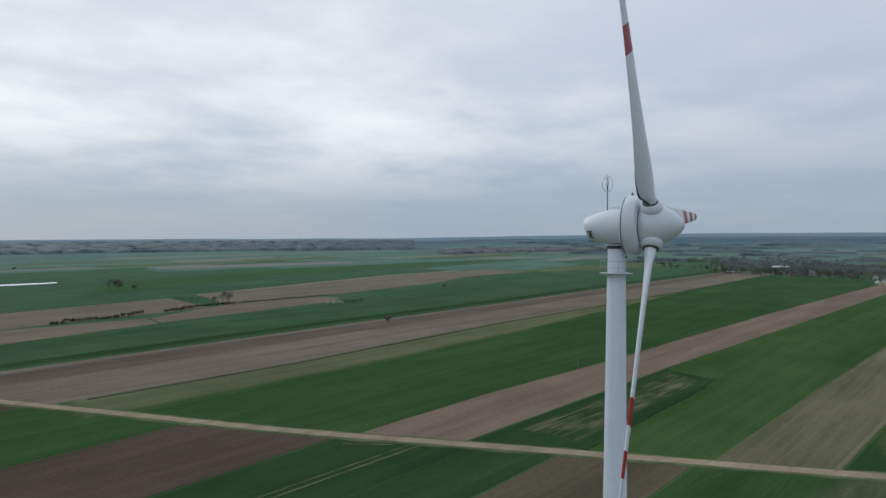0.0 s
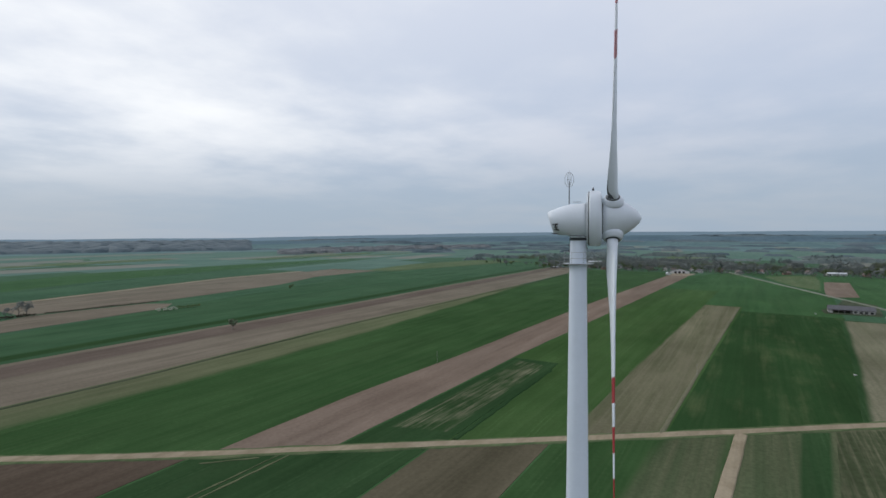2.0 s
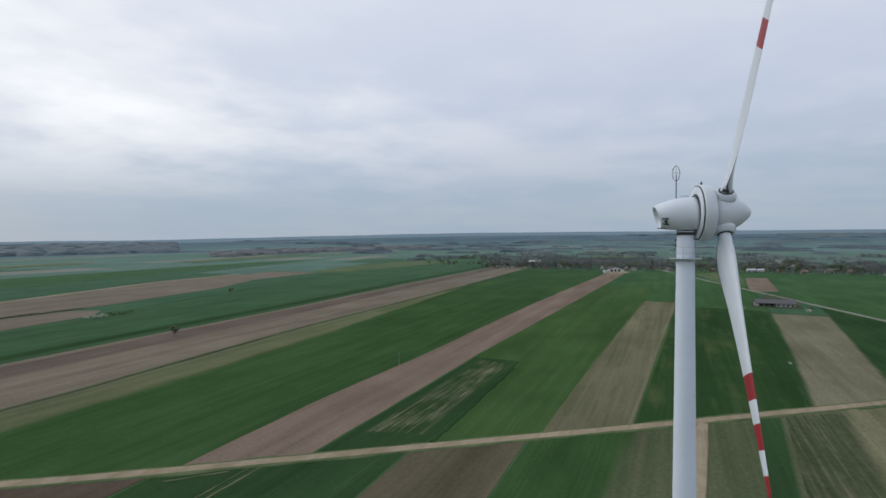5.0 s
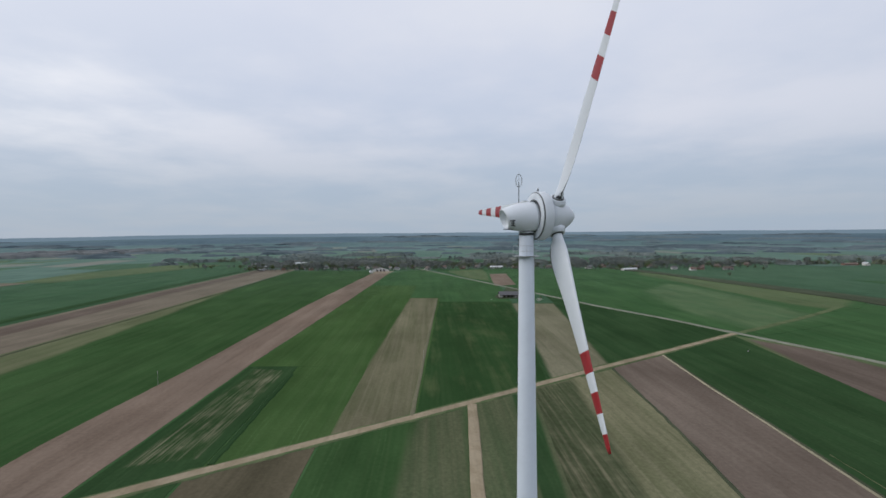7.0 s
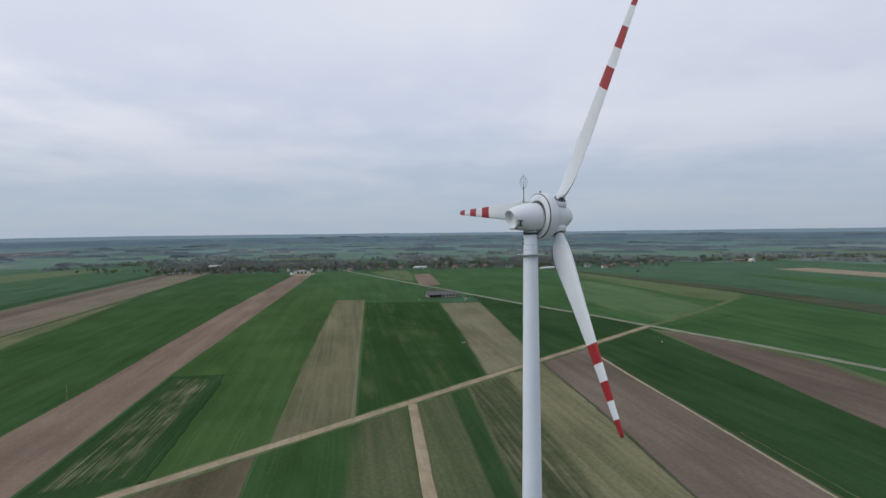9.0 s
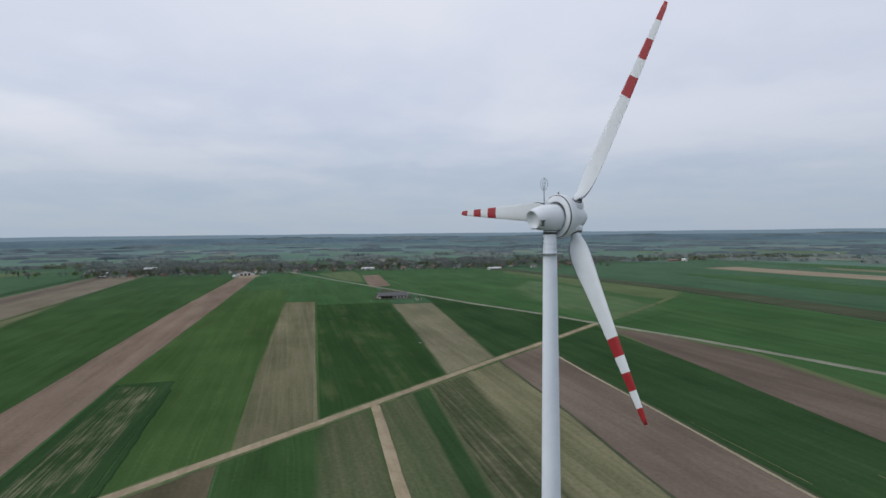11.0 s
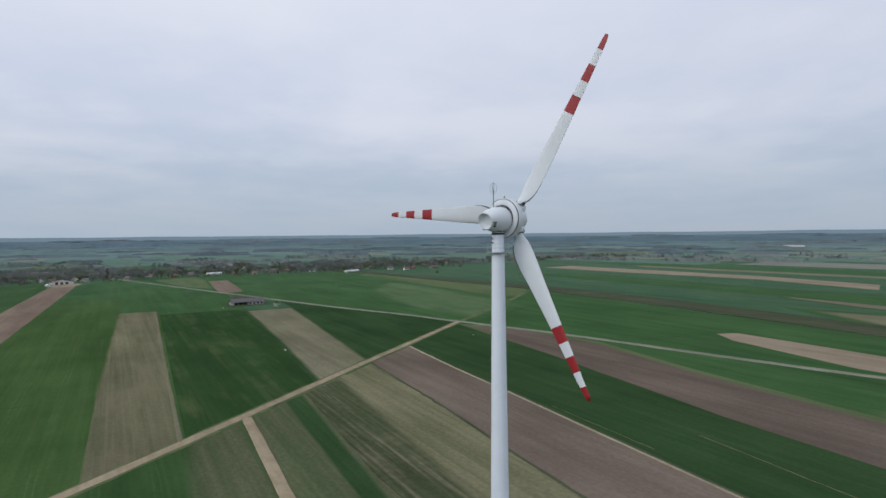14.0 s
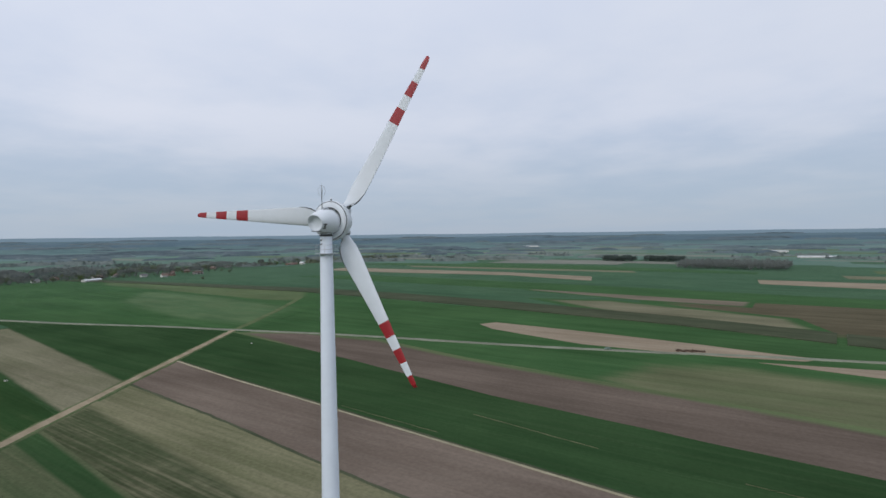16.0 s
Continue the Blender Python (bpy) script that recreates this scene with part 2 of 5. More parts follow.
M["sand"] = field_mat("bare_sand", ((0.234, 0.189, 0.137), (0.279, 0.234, 0.176), (0.202, 0.163, 0.117)), 4.0, 0.3, seed=14.0)
M["pale_olive"] = field_mat("thin_dry_growth", ((0.096, 0.114, 0.060), (0.128, 0.138, 0.078), (0.144, 0.145, 0.089)), 3.0, 0.3, seed=43.0)
M["straw_dry"] = field_mat("dry_straw", ((0.250, 0.228, 0.160), (0.310, 0.285, 0.205), (0.210, 0.195, 0.130)), 3.0, 0.3, patch=0.06, seed=41.0, streak=0.3)
M["road"] = field_mat("sandy_track", ((0.247, 0.203, 0.139), (0.309, 0.259, 0.185), (0.210, 0.180, 0.117)), 4.0, 0.3, patch=0.08, seed=15.0, streak=0.2)
M["grass"] = field_mat("verge_grass", ((0.081, 0.116, 0.055), (0.119, 0.144, 0.074), (0.133, 0.142, 0.081)), 3.0, 0.3, patch=0.1, seed=16.0, streak=0.3)
M["grey_track"] = field_mat("grey_gravel_track", ((0.175, 0.190, 0.145), (0.228, 0.240, 0.190), (0.155, 0.172, 0.122)), 4.0, 0.3, patch=0.08, seed=17.0, streak=0.2)
# haze is put into the far ground colours, paler and bluer with distance
M["far_land"] = field_mat("hazed_far_farmland", ((0.082, 0.144, 0.114), (0.108, 0.172, 0.138), (0.120, 0.170, 0.138)), 40.0, 0.35, patch=0.005, seed=18.0, streak=0.3, fine=0.03)
M["hills"] = field_mat("hazed_far_plain", ((0.094, 0.150, 0.158), (0.122, 0.184, 0.184), (0.104, 0.162, 0.170)), 60.0, 0.5, patch=0.0022, seed=19.0, streak=0.25, cut=(0.44, 0.56), fine=0.02, grain=(0.02, 0.3))
M["far_blue"] = field_mat("hazed_farthest_plain", ((0.084, 0.128, 0.160), (0.106, 0.154, 0.186), (0.094, 0.140, 0.172)), 60.0, 0.5, patch=0.0022, seed=20.0, streak=0.25, cut=(0.44, 0.56), fine=0.02, grain=(0.02, 0.3))
M["far_tan"] = field_mat("hazed_far_fallow", ((0.170, 0.172, 0.150), (0.205, 0.202, 0.175), (0.150, 0.160, 0.135)), 40.0, 0.35, patch=0.005, seed=28.0, fine=0.03)
M["white"] = plain("white_turbine_paint", (0.70, 0.745, 0.795), 0.38, vary=0.03, scale=0.7)
M["white_t"] = plain("pale_grey_tower_paint", (0.76, 0.82, 0.915), 0.42, vary=0.03, scale=0.35)
M["red"] = plain("red_warning_paint", (0.33, 0.016, 0.022), 0.45, vary=0.06)
M["dark"] = plain("dark_rubber_and_grease", (0.055, 0.06, 0.065), 0.6)
M["grey"] = plain("galvanised_steel", (0.42, 0.44, 0.45), 0.45, 0.6)
M["root"] = plain("dark_blade_root_grey", (0.06, 0.065, 0.07), 0.55)


# ---- mesh helpers ----
def mesh_ob(name, verts, faces, mats, parent=None, smooth=False, label="", midx=None):
    me = bpy.data.meshes.new(name)
    me.from_pydata(verts, [], faces)
    for m in (mats if isinstance(mats, (list, tuple)) else [mats]):
        me.materials.append(m)
    if midx is not None:
        me.polygons.foreach_set("material_index", midx)
    if smooth:
        me.polygons.foreach_set("use_smooth", [True] * len(me.polygons))
    me.update()
    ob = new(name, me)
    ob.parent = parent
    if label:
        ob["label"] = label
    return ob


def part(name, bm, mat, parent, label="", smooth=False):
    me = bpy.data.meshes.new(name)
    bmesh.ops.recalc_face_normals(bm, faces=bm.faces)
    bm.to_mesh(me)
    bm.free()
    me.materials.append(mat)
    if smooth:
        me.polygons.foreach_set("use_smooth", [True] * len(me.polygons))
    ob = new(name, me)
    ob.parent = parent
    if label:
        ob["label"] = label
    return ob


def box(bm, cx, cy, cz, sx, sy, sz, rz=0.0, bevel=0.0):
    r = bmesh.ops.create_cube(bm, size=1.0, matrix=Matrix.Translation((cx, cy, cz)) @ Matrix.Rotation(rz, 4, "Z") @ Matrix.Diagonal((sx, sy, sz, 1)))
    if bevel:
        edges = list({e for v in r["verts"] for e in v.link_edges})
        bmesh.ops.bevel(bm, geom=edges, offset=bevel, segments=2, affect="EDGES")


def tube(bm, p, q, r0, r1, seg=8):
    p, q = Vector(p), Vector(q)
    d = q - p
    m = Matrix.Translation((p + q) / 2) @ d.to_track_quat("Z", "Y").to_matrix().to_4x4()
    bmesh.ops.create_cone(bm, cap_ends=True, segments=seg, radius1=r0, radius2=r1, depth=d.length, matrix=m)


def lathe(bm, profile, axis, origin, seg=48):
    """Turns (s, r) pairs about the axis through origin."""
    q = Vector(axis).to_track_quat("Z", "Y").to_matrix().to_4x4()
    rings = []
    for s, r in profile:
        if r < 1e-4:
            rings.append([bm.verts.new(Vector(origin) + q @ Vector((0, 0, s)))])
        else:
            rings.append([bm.verts.new(Vector(origin) + q @ Vector((r * math.cos(2 * math.pi * i / seg), r * math.sin(2 * math.pi * i / seg), s))) for i in range(seg)])
    for a, b in zip(rings, rings[1:]):
        for i in range(seg):
            j = (i + 1) % seg
            vs = [a[i % len(a)], a[j % len(a)], b[j % len(b)], b[i % len(b)]]
            vs = list(dict.fromkeys(vs))
            if len(vs) > 2:
                bm.faces.new(vs)


# ---- ground ----
def wobble(pts, step, amp, rng):
    out = []
    n = len(pts)
    for i in range(n):
        (x0, y0), (x1, y1) = pts[i], pts[(i + 1) % n]
        k = max(1, int(math.hypot(x1 - x0, y1 - y0) / step))
        for j in range(k):
            f = j / k
            a = 0 if j == 0 else amp
            out.append((x0 + (x1 - x0) * f + rng.uniform(-a, a), y0 + (y1 - y0) * f + rng.uniform(-a, a)))
    return out


def grow(pts, d):
    """The outline moved outwards by d, so that a feathered border is centred on it."""
    pts = [p for i, p in enumerate(pts) if math.dist(p, pts[i - 1]) > d * 1.6]
    n = len(pts)
    area = sum(pts[i][0] * pts[(i + 1) % n][1] - pts[(i + 1) % n][0] * pts[i][1] for i in range(n))
    side = 1.0 if area > 0 else -1.0
    out = []
    for i in range(n):
        p, a, b = Vector(pts[i]), Vector(pts[i - 1]), Vector(pts[(i + 1) % n])
        u, v = (p - a).normalized(), (b - p).normalized()
        nu, nv = Vector((u.y, -u.x)) * side, Vector((v.y, -v.x)) * side
        m = (nu + nv).normalized()
        out.append(tuple(p + m * d / max(0.45, m.dot(nu))))
    return out


LAYER = [0]


def field(label, mat, pts, name="field", rise=0.06, amp=0.35, step=18.0, soft=0.0, into="green_h"):
    LAYER[0] += 1
    rng = random.Random(LAYER[0])
    z = rise + 0.0025 * (LAYER[0] % 120)
    edge = grow(pts, soft * 0.5) if soft else wobble(pts, step, amp, rng)
    bm = bmesh.new()
    topv = [bm.verts.new((x, y, z)) for x, y in edge]
    low = [bm.verts.new((x, y, -0.05)) for x, y in edge]
    f = bm.faces.new(topv)
    f.normal_update()
    if f.normal.z < 0:
        f.normal_flip()
    n = len(edge)
    for i in range(n):
        j = (i + 1) % n
        bm.faces.new((topv[i], topv[j], low[j], low[i]))
    if soft:
        lay = bm.verts.layers.float.new("cover")
        bmesh.ops.inset_region(bm, faces=[f], thickness=soft, use_even_offset=True)
        for v in f.verts:
            v[lay] = 1.0
    bmesh.ops.triangulate(bm, faces=[f])
    ob = part(name, bm, thinning_mat(mat, into) if soft else M[mat], None)
    return tagged(ob, label, "field", kind="structure")


def ribbon(name, label, mat, line, width, rise, amp=0.35, step=6.0, cat="road"):
    LAYER[0] += 1
    rng = random.Random(1000 + LAYER[0])
    pts = []
    for (x0, y0), (x1, y1) in zip(line, line[1:]):
        k = max(1, int(math.hypot(x1 - x0, y1 - y0) / step))
        pts += [(x0 + (x1 - x0) * j / k, y0 + (y1 - y0) * j / k) for j in range(k)]
    pts.append(line[-1])
    sm = [pts[0]] + [tuple(sum(p[c] for p in pts[max(0, i - 2):i + 3]) / len(pts[max(0, i - 2):i + 3]) for c in (0, 1)) for i in range(1, len(pts) - 1)] + [pts[-1]]
    verts, faces = [], []
    for i, (x, y) in enumerate(sm):
        a, b = sm[max(0, i - 1)], sm[min(len(sm) - 1, i + 1)]
        d = Vector((b[0] - a[0], b[1] - a[1])).normalized()
        n = Vector((-d.y, d.x))
        l, r = width / 2 + rng.uniform(-amp, amp), width / 2 + rng.uniform(-amp, amp)
        for off, zz in ((l + 0.5, -0.05), (l, rise), (l * 0.3, rise + 0.05), (-r * 0.3, rise + 0.05), (-r, rise), (-r - 0.5, -0.05)):
            verts.append((x + n.x * off, y + n.y * off, zz))
    for i in range(len(sm) - 1):
        for j in range(5):
            a = i * 6 + j
            faces.append((a, a + 1, a + 7, a + 6))
    ob = mesh_ob(name, verts, faces, M[mat])
    return tagged(ob, label, cat, kind="structure")



def rim_height(x, y):
    """Rim height in metres, set by direction to fit the horizon in the camera's view."""
    f = max(0.0, min(1.0, (math.degrees(math.atan2(y, x)) - 15) / 45))
    return 76 - 42 * f * f * (3 - 2 * f)


def ground_z(x, y):
    """Flat plain, its rim raised to reach the horizon in the camera's view."""
    f = max(0.0, min(1.0, (math.hypot(x, y) - 3300) / 1500))
    return (rim_height(x, y) - 14) * f * f * (3 - 2 * f)


def build_ground():
    radii = [0, 250, 500, 1000, 1700, 2500, 3300, 3500, 3700, 3900, 4100, 4300, 4500, 4700, 4800, 6000, 9000]
    seg = 144
    verts, faces = [(0, 0, 0)], []
    for r in radii[1:]:
        verts += [(r * math.cos(2 * math.pi * i / seg), r * math.sin(2 * math.pi * i / seg), ground_z(r * math.cos(2 * math.pi * i / seg), r * math.sin(2 * math.pi * i / seg))) for i in range(seg)]
    for i in range(seg):
        faces.append((0, 1 + i, 1 + (i + 1) % seg))
    for k in range(len(radii) - 2):
        for i in range(seg):
            a, b = 1 + k * seg, 1 + (k + 1) * seg
            j = (i + 1) % seg
            faces.append((a + i, b + i, b + j, a + j))
    # the outer rings take the haze-tinted colours, bluest at the rim
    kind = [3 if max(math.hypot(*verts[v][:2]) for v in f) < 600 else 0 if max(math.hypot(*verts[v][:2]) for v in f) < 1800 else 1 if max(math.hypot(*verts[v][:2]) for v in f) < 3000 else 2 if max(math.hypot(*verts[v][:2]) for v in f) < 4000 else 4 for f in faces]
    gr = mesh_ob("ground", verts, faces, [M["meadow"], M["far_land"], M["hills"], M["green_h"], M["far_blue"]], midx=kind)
    tagged(gr, "flat green farmland with its rim raised to meet the horizon", "ground", kind="structure")


build_ground()

# the long strips beside the farm track
field("dark green winter wheat in a wide strip", "green_f", [(-29.1, 384.9), (215.9, 393.5), (427.4, 394.8), (669.6, 405.4), (1177.9, 414.7), (1400.5, 437.4), (1221.3, 732.8), (757.1, 644.3), (314.9, 535.1), (113.3, 488.1), (-65.6, 469.1)])
field("green crop between the track and the canal", "green_h", [(399.6, -202.9), (509.0, -378.5), (553.9, -419.8), (912.5, -376.1), (1092.8, -340.0), (1141.1, 34.4), (940.7, -16.7), (767.5, -69.0), (644.6, -107.6), (524.3, -145.8), (445.2, -177.2)])
field("deep green winter wheat in a long strip", "green", [(109.2, 173.0), (179.3, 174.5), (275.0, 170.4), (410.2, 168.9), (567.9, 166.4), (988.8, 149.9), (1087.0, 151.8), (1103.4, 325.2), (725.6, 305.6), (531.1, 282.5), (316.8, 262.2), (151.8, 255.8), (60.7, 258.5), (52.8, 258.0)])
field("green crop inside the track's bend", "green_h", [(368.9, -197.8), (287.4, -227.9), (236.9, -241.0), (216.0, -323.3), (115.1, -290.1), (57.9, -291.9), (28.4, -302.8), (16.8, -306.9), (-28.8, -320.1), (-27.0, -362.3), (74.5, -388.7), (235.9, -406.1), (363.5, -415.6), (544.2, -418.4), (502.7, -379.1), (434.7, -285.5), (391.6, -218.0)])
field("green wheat reaching to the gravel track", "green_h", [(574.2, -55.7), (757.6, -65.3), (941.5, -8.2), (1143.6, 57.6), (1018.6, 114.8), (775.5, 122.8), (633.9, 127.9), (549.0, 60.1), (555.5, -41.8)])
field("dense dry reeds along a drainage canal", "reed", [(1125.1, -342.8), (912.5, -380.8), (553.6, -424.1), (363.3, -419.5), (235.8, -409.7), (74.4, -392.3), (-27.0, -365.8), (-28.9, -410.7), (82.7, -438.6), (262.1, -461.7), (418.6, -471.7), (565.5, -467.6), (908.9, -414.5), (1120.6, -376.2)], rise=0.8)
field("ploughed brown soil wedge", "soil_d", [(19.6, 300.7), (-57.0, 419.5), (-238.8, 400.3), (-237.3, 280.1)])
field("thin pale green crop along the track", "pale_olive", [(72, -204), (30, -180), (-32, -168), (-232, -146), (-230, -256), (-39, -258), (20, -262), (60, -246)], soft=40, into="green_h")
field("green wheat with pale wheel marks", "green_d", [(148.7, 110.6), (101.4, 174.8), (-235.7, 159.6), (-234.9, 101.1)])
field("bright green winter wheat beyond the patch", "green_b", [(289.2, 70.3), (612.8, 58.4), (768.4, 54.1), (774.3, 122.8), (419.2, 134.0), (292.0, 138.2)])
field("ploughed brown strip tapering to the crossing", "soil_b", [(354, -188.6), (230, -166), (112, -147), (0, -137), (-232, -119), (-232, -156), (-32, -182), (62, -192), (164, -203), (244, -219), (315, -210)], soft=12, into="pale_green")
field("deep green winter wheat beyond the soil strip", "green_d", [(309.5, -109.4), (364.2, -186.0), (230.5, -168.8), (112.6, -149.0), (0.1, -139.1), (-232.0, -121.2), (-232.9, -52.5), (39.7, -81.9), (165.3, -94.2)])
field("dark green wheat west of the track", "green", [(63.8, 230.7), (20.2, 299.7), (-237.2, 279.2), (-236.4, 212.1)])
field("freshly ploughed reddish brown soil strip", "soil", [(133.8, 140.0), (222.2, 139.2), (302.5, 138.9), (419.3, 134.6), (986.5, 115.7), (1019.1, 116.1), (1020.9, 150.5), (988.8, 149.9), (567.9, 166.4), (410.2, 168.9), (275.0, 170.4), (179.3, 174.5), (109.2, 173.0)])
field("green wheat with thin yellow patches", "green_y", [(258.7, -30.6), (265.1, -30.7), (380.9, -40.9), (572.8, -55.7), (578.5, 26.9), (325.2, 37.5), (204.9, 42.3)])
field("dark brown ploughed soil", "soil_d", [(100.7, 175.8), (64.4, 229.8), (-236.4, 211.2), (-235.7, 160.5)])
field("thin pale crop between furrow and wheat", "pale_olive", [(36, 266), (60, 266), (152, 264), (317, 271), (531, 290), (726, 309), (725, 330), (529, 326), (329, 323), (147, 311), (36, 311)], soft=17, into="green")
field("brown harrowed soil beside a dark furrow", "soil_l", [(28.6, 296.3), (40.9, 297.1), (147.0, 296.7), (328.9, 309.3), (528.8, 312.1), (784.0, 316.1), (1171.5, 328.6), (1178.7, 413.6), (669.5, 404.1), (427.4, 393.7), (216.0, 392.6), (101.6, 389.9), (14.1, 387.9), (-29.1, 383.9)])
field("redder half of the harrowed soil", "soil_b", [(-12, 352), (40, 350), (216, 356), (427, 360), (670, 372), (1170, 384), (1170, 406), (670, 397), (427, 386), (216, 385), (0, 379)], soft=16, into="soil_l")
field("dark green margin of wheat along harrowed soil", "green_d", [(-34, 393), (216, 402), (427, 404), (670, 414), (1178, 424), (1178, 440), (670, 430), (427, 421), (216, 418), (-42, 408)], soft=12, into="green_f")
field("bare reddish brown soil strip", "soil_r", [(307, -108), (278, -68), (187, -61), (140, -56), (100, -52), (-233, -30), (-233, -64), (39, -85), (132, -92.5), (190, -97.5), (240, -101)])
field("grey brown ploughed soil", "soil_g", [(174.8, 74.6), (149.5, 109.5), (-234.9, 100.2), (-234.5, 69.3)])
field("dark green crop in a wedge between two tracks", "green_d", [(288.2, -69.0), (379.0, -79.4), (531.2, -97.8), (623.2, -104.4), (524.9, -135.9), (445.6, -170.8), (376.5, -187.9)])
field("short deep green wheat strip", "green", [(198.3, 42.3), (175.5, 73.6), (-234.5, 70.2), (-234.2, 44.0)])
field("wide olive stubble field", "olive", [(276, -66), (256, -39), (60, -18.5), (-200, -0.5), (-233, -28), (100, -51), (140, -55), (187, -60)])
field("straw littered stubble", "straw_w", [(258, -40), (237, -11), (128, -1.5), (-60, 6), (-200, 14), (-200, -3), (60, -21)], soft=10, into="olive")
field("pale mown stubble strip", "stubble", [(204.9, 42.3), (325.2, 37.5), (610.2, 25.6), (612.6, 57.8), (289.2, 69.8), (183.6, 71.5)], soft=5, into="green_b")
field("mown stubble beside the side track", "olive_g", [(216, 18), (199, 40.5), (140, 44), (-234, 48), (-234, 31), (135, 22)], soft=9, into="green")
field("pale dry stubble running to the shed", "stubble_p", [(288, -68), (379, -78.3), (552, -97.4), (555, -54.3), (381, -41), (257, -29)], soft=7, into="green_d")
field("dense dry reeds beyond a culvert", "reed", [(-32.6, -365.3), (-179.1, -333.5), (-178.7, -376.2), (-34.4, -409.0)], rise=0.8)
field("olive stubble with green regrowth", "olive_g", [(231, -5), (220, 14), (135, 19), (-234, 28), (-234, 9), (-60, 7.5), (130, 1.5)], soft=7, into="green_d")
field("bare sandy strip beside the gravel track", "sand", [(216, -318), (209, -333), (155, -330), (108, -327), (53, -321), (6, -313), (-18, -311), (-10, -300), (27, -289), (59, -285.5), (115, -282), (169, -296), (196, -303)], soft=3, into="green_h")
field("bare sandy strip by the bend", "sand", [(12.1, -283.5), (-44.0, -296.7), (-136.0, -331.4), (-136.2, -294.7), (-42.0, -277.0)])
field("bright green winter wheat strip", "green_b", [(183.6, 71.5), (289.2, 69.8), (290.2, 109.5), (157.5, 107.7)])
field("dark green wheat beside the straw patch", "green_d", [(157.5, 107.7), (290.2, 109.5), (290.8, 137.6), (134.5, 139.0)])
field("patch of scattered straw on green crop", "straw", [(166, 113), (282, 115), (285, 132), (160, 133)], soft=6, into="green_d")
field("dark green band of uncut crop", "green_d", [(237, -13.5), (231, -4), (130, 2.5), (-60, 8.5), (-60, 3.5), (128, -4.5)], soft=3.5, into="olive_g")
ribbon("verge", "rough grass verge along the farm track", "grass", [(-68.5, 443.5), (-29.7, 379.8), (10.6, 317.5), (45.5, 264.5), (75.5, 217.3), (103.1, 176.9), (129.1, 141.9), (153.5, 108.6), (185.5, 64.2), (220.6, 16.0), (250.6, -24.1), (279.8, -63.5), (309.0, -104.2), (372.8, -191.7)], 6.8, 0.385, amp=0.7, cat="verge")
ribbon("road", "pale sandy farm track with worn verges", "road", [(-68.5, 443.5), (-29.7, 379.8), (10.6, 317.5), (45.5, 264.5), (75.5, 217.3), (103.1, 176.9), (129.1, 141.9), (153.5, 108.6), (185.5, 64.2), (220.6, 16.0), (250.6, -24.1), (279.8, -63.5), (309.0, -104.2), (372.8, -191.7)], 4.3, 0.44, amp=0.25, step=8.0)
ribbon("road", "sandy side track between stubble fields", "road", [(218, 15.5), (170, 18), (135, 20.5), (-234, 30)], 3.6, 0.46, amp=0.16, step=9.0)
ribbon("road", "grassy track bending past the fields", "grass", [(372.8, -191.7), (390.4, -218.9), (436.1, -284.6), (486.1, -350.3), (509.0, -378.5)], 5.5, 0.42)
ribbon("road", "pale grey gravel track across the fields", "grey_track", [(1178.9, 68.0), (941.3, -6.9), (768.2, -62.1), (645.0, -100.8), (524.7, -139.2), (445.6, -170.8), (375.1, -193.0), (287.6, -221.8), (237.1, -235.1), (187.1, -246.8), (132.1, -261.2), (65.9, -281.4), (16.8, -299.5), (-46.7, -317.9), (-135.9, -348.7)], 4.2, 0.48)

# fields on the far side of the wheat, by the hedge
field("brown harrowed field below the hedge", "soil_l", [(-70, 470), (19, 483), (126, 507), (125, 545), (22, 554), (-80, 548)])
field("pale dry strip along the hedge", "soil_l", [(128, 508), (316, 537), (342, 565), (327, 592), (218, 597), (127, 543)])
field("brown field above the hedge", "soil_l", [(-80, 553), (22, 558), (98, 570), (194, 584), (186, 700), (28, 675), (-80, 668)])
field("long dry brown strip with a pale edge", "soil_l", [(218, 604), (361, 600), (558, 633), (694, 691), (1015, 690), (986, 815), (597, 800), (223, 705)])
field("pale margin of the long brown strip", "sand", [(223, 708), (597, 803), (986, 818), (986, 832), (597, 818), (223, 720)])
field("thin pale strip of fallow", "far_tan", [(124, 1416), (627, 1625), (726, 1700), (134, 1480)])
field("thin pale strip of fallow", "stubble_p", [(844, 1268), (1676, 1498), (1750, 1560), (901, 1310)])
field("thin pale strip of fallow", "stubble_p", [(999, 1150), (1478, 1230), (1478, 1260), (990, 1180)])
# between gravel track and village
field("bare brown plot behind the shed", "soil", [(983, -73), (987, -108), (768, -92), (753, -60)])
field("pale grassy plot beside the track", "pale_green", [(1062, 1), (1115, -75), (985, -72), (826, -61), (900, -30)], soft=9, into="green_h")
field("pale grassy strip at the bend", "grass_f", [(775, -322), (612, -335), (440, -308), (392, -214), (484, -210), (665, -243)], soft=45, into="green_h")
field("yellowish grassy wedge at the bend", "pale_green", [(1014, -378), (888, -402), (564, -436), (505, -378), (493, -352), (529, -340), (653, -344), (949, -344)], soft=26, into="green_h")
# beyond the canal
field("dark bare soil beyond the canal", "soil_g", [(110, -556), (16, -580), (-70, -600), (-200, -600), (-200, -380), (-45, -396), (17, -406), (70, -440)], soft=70, into="green_h")
field("pale fallow strip beyond the canal", "stubble_p", [(232, -500), (168, -518), (81, -494), (5, -468), (-10, -424), (49, -412), (119, -432)], soft=26, into="green_h")
field("thin tan strip of bare soil", "soil_l", [(296, -590), (288, -620), (162, -610), (40, -584), (40, -540), (149, -549), (262, -580)], soft=14, into="green_h")
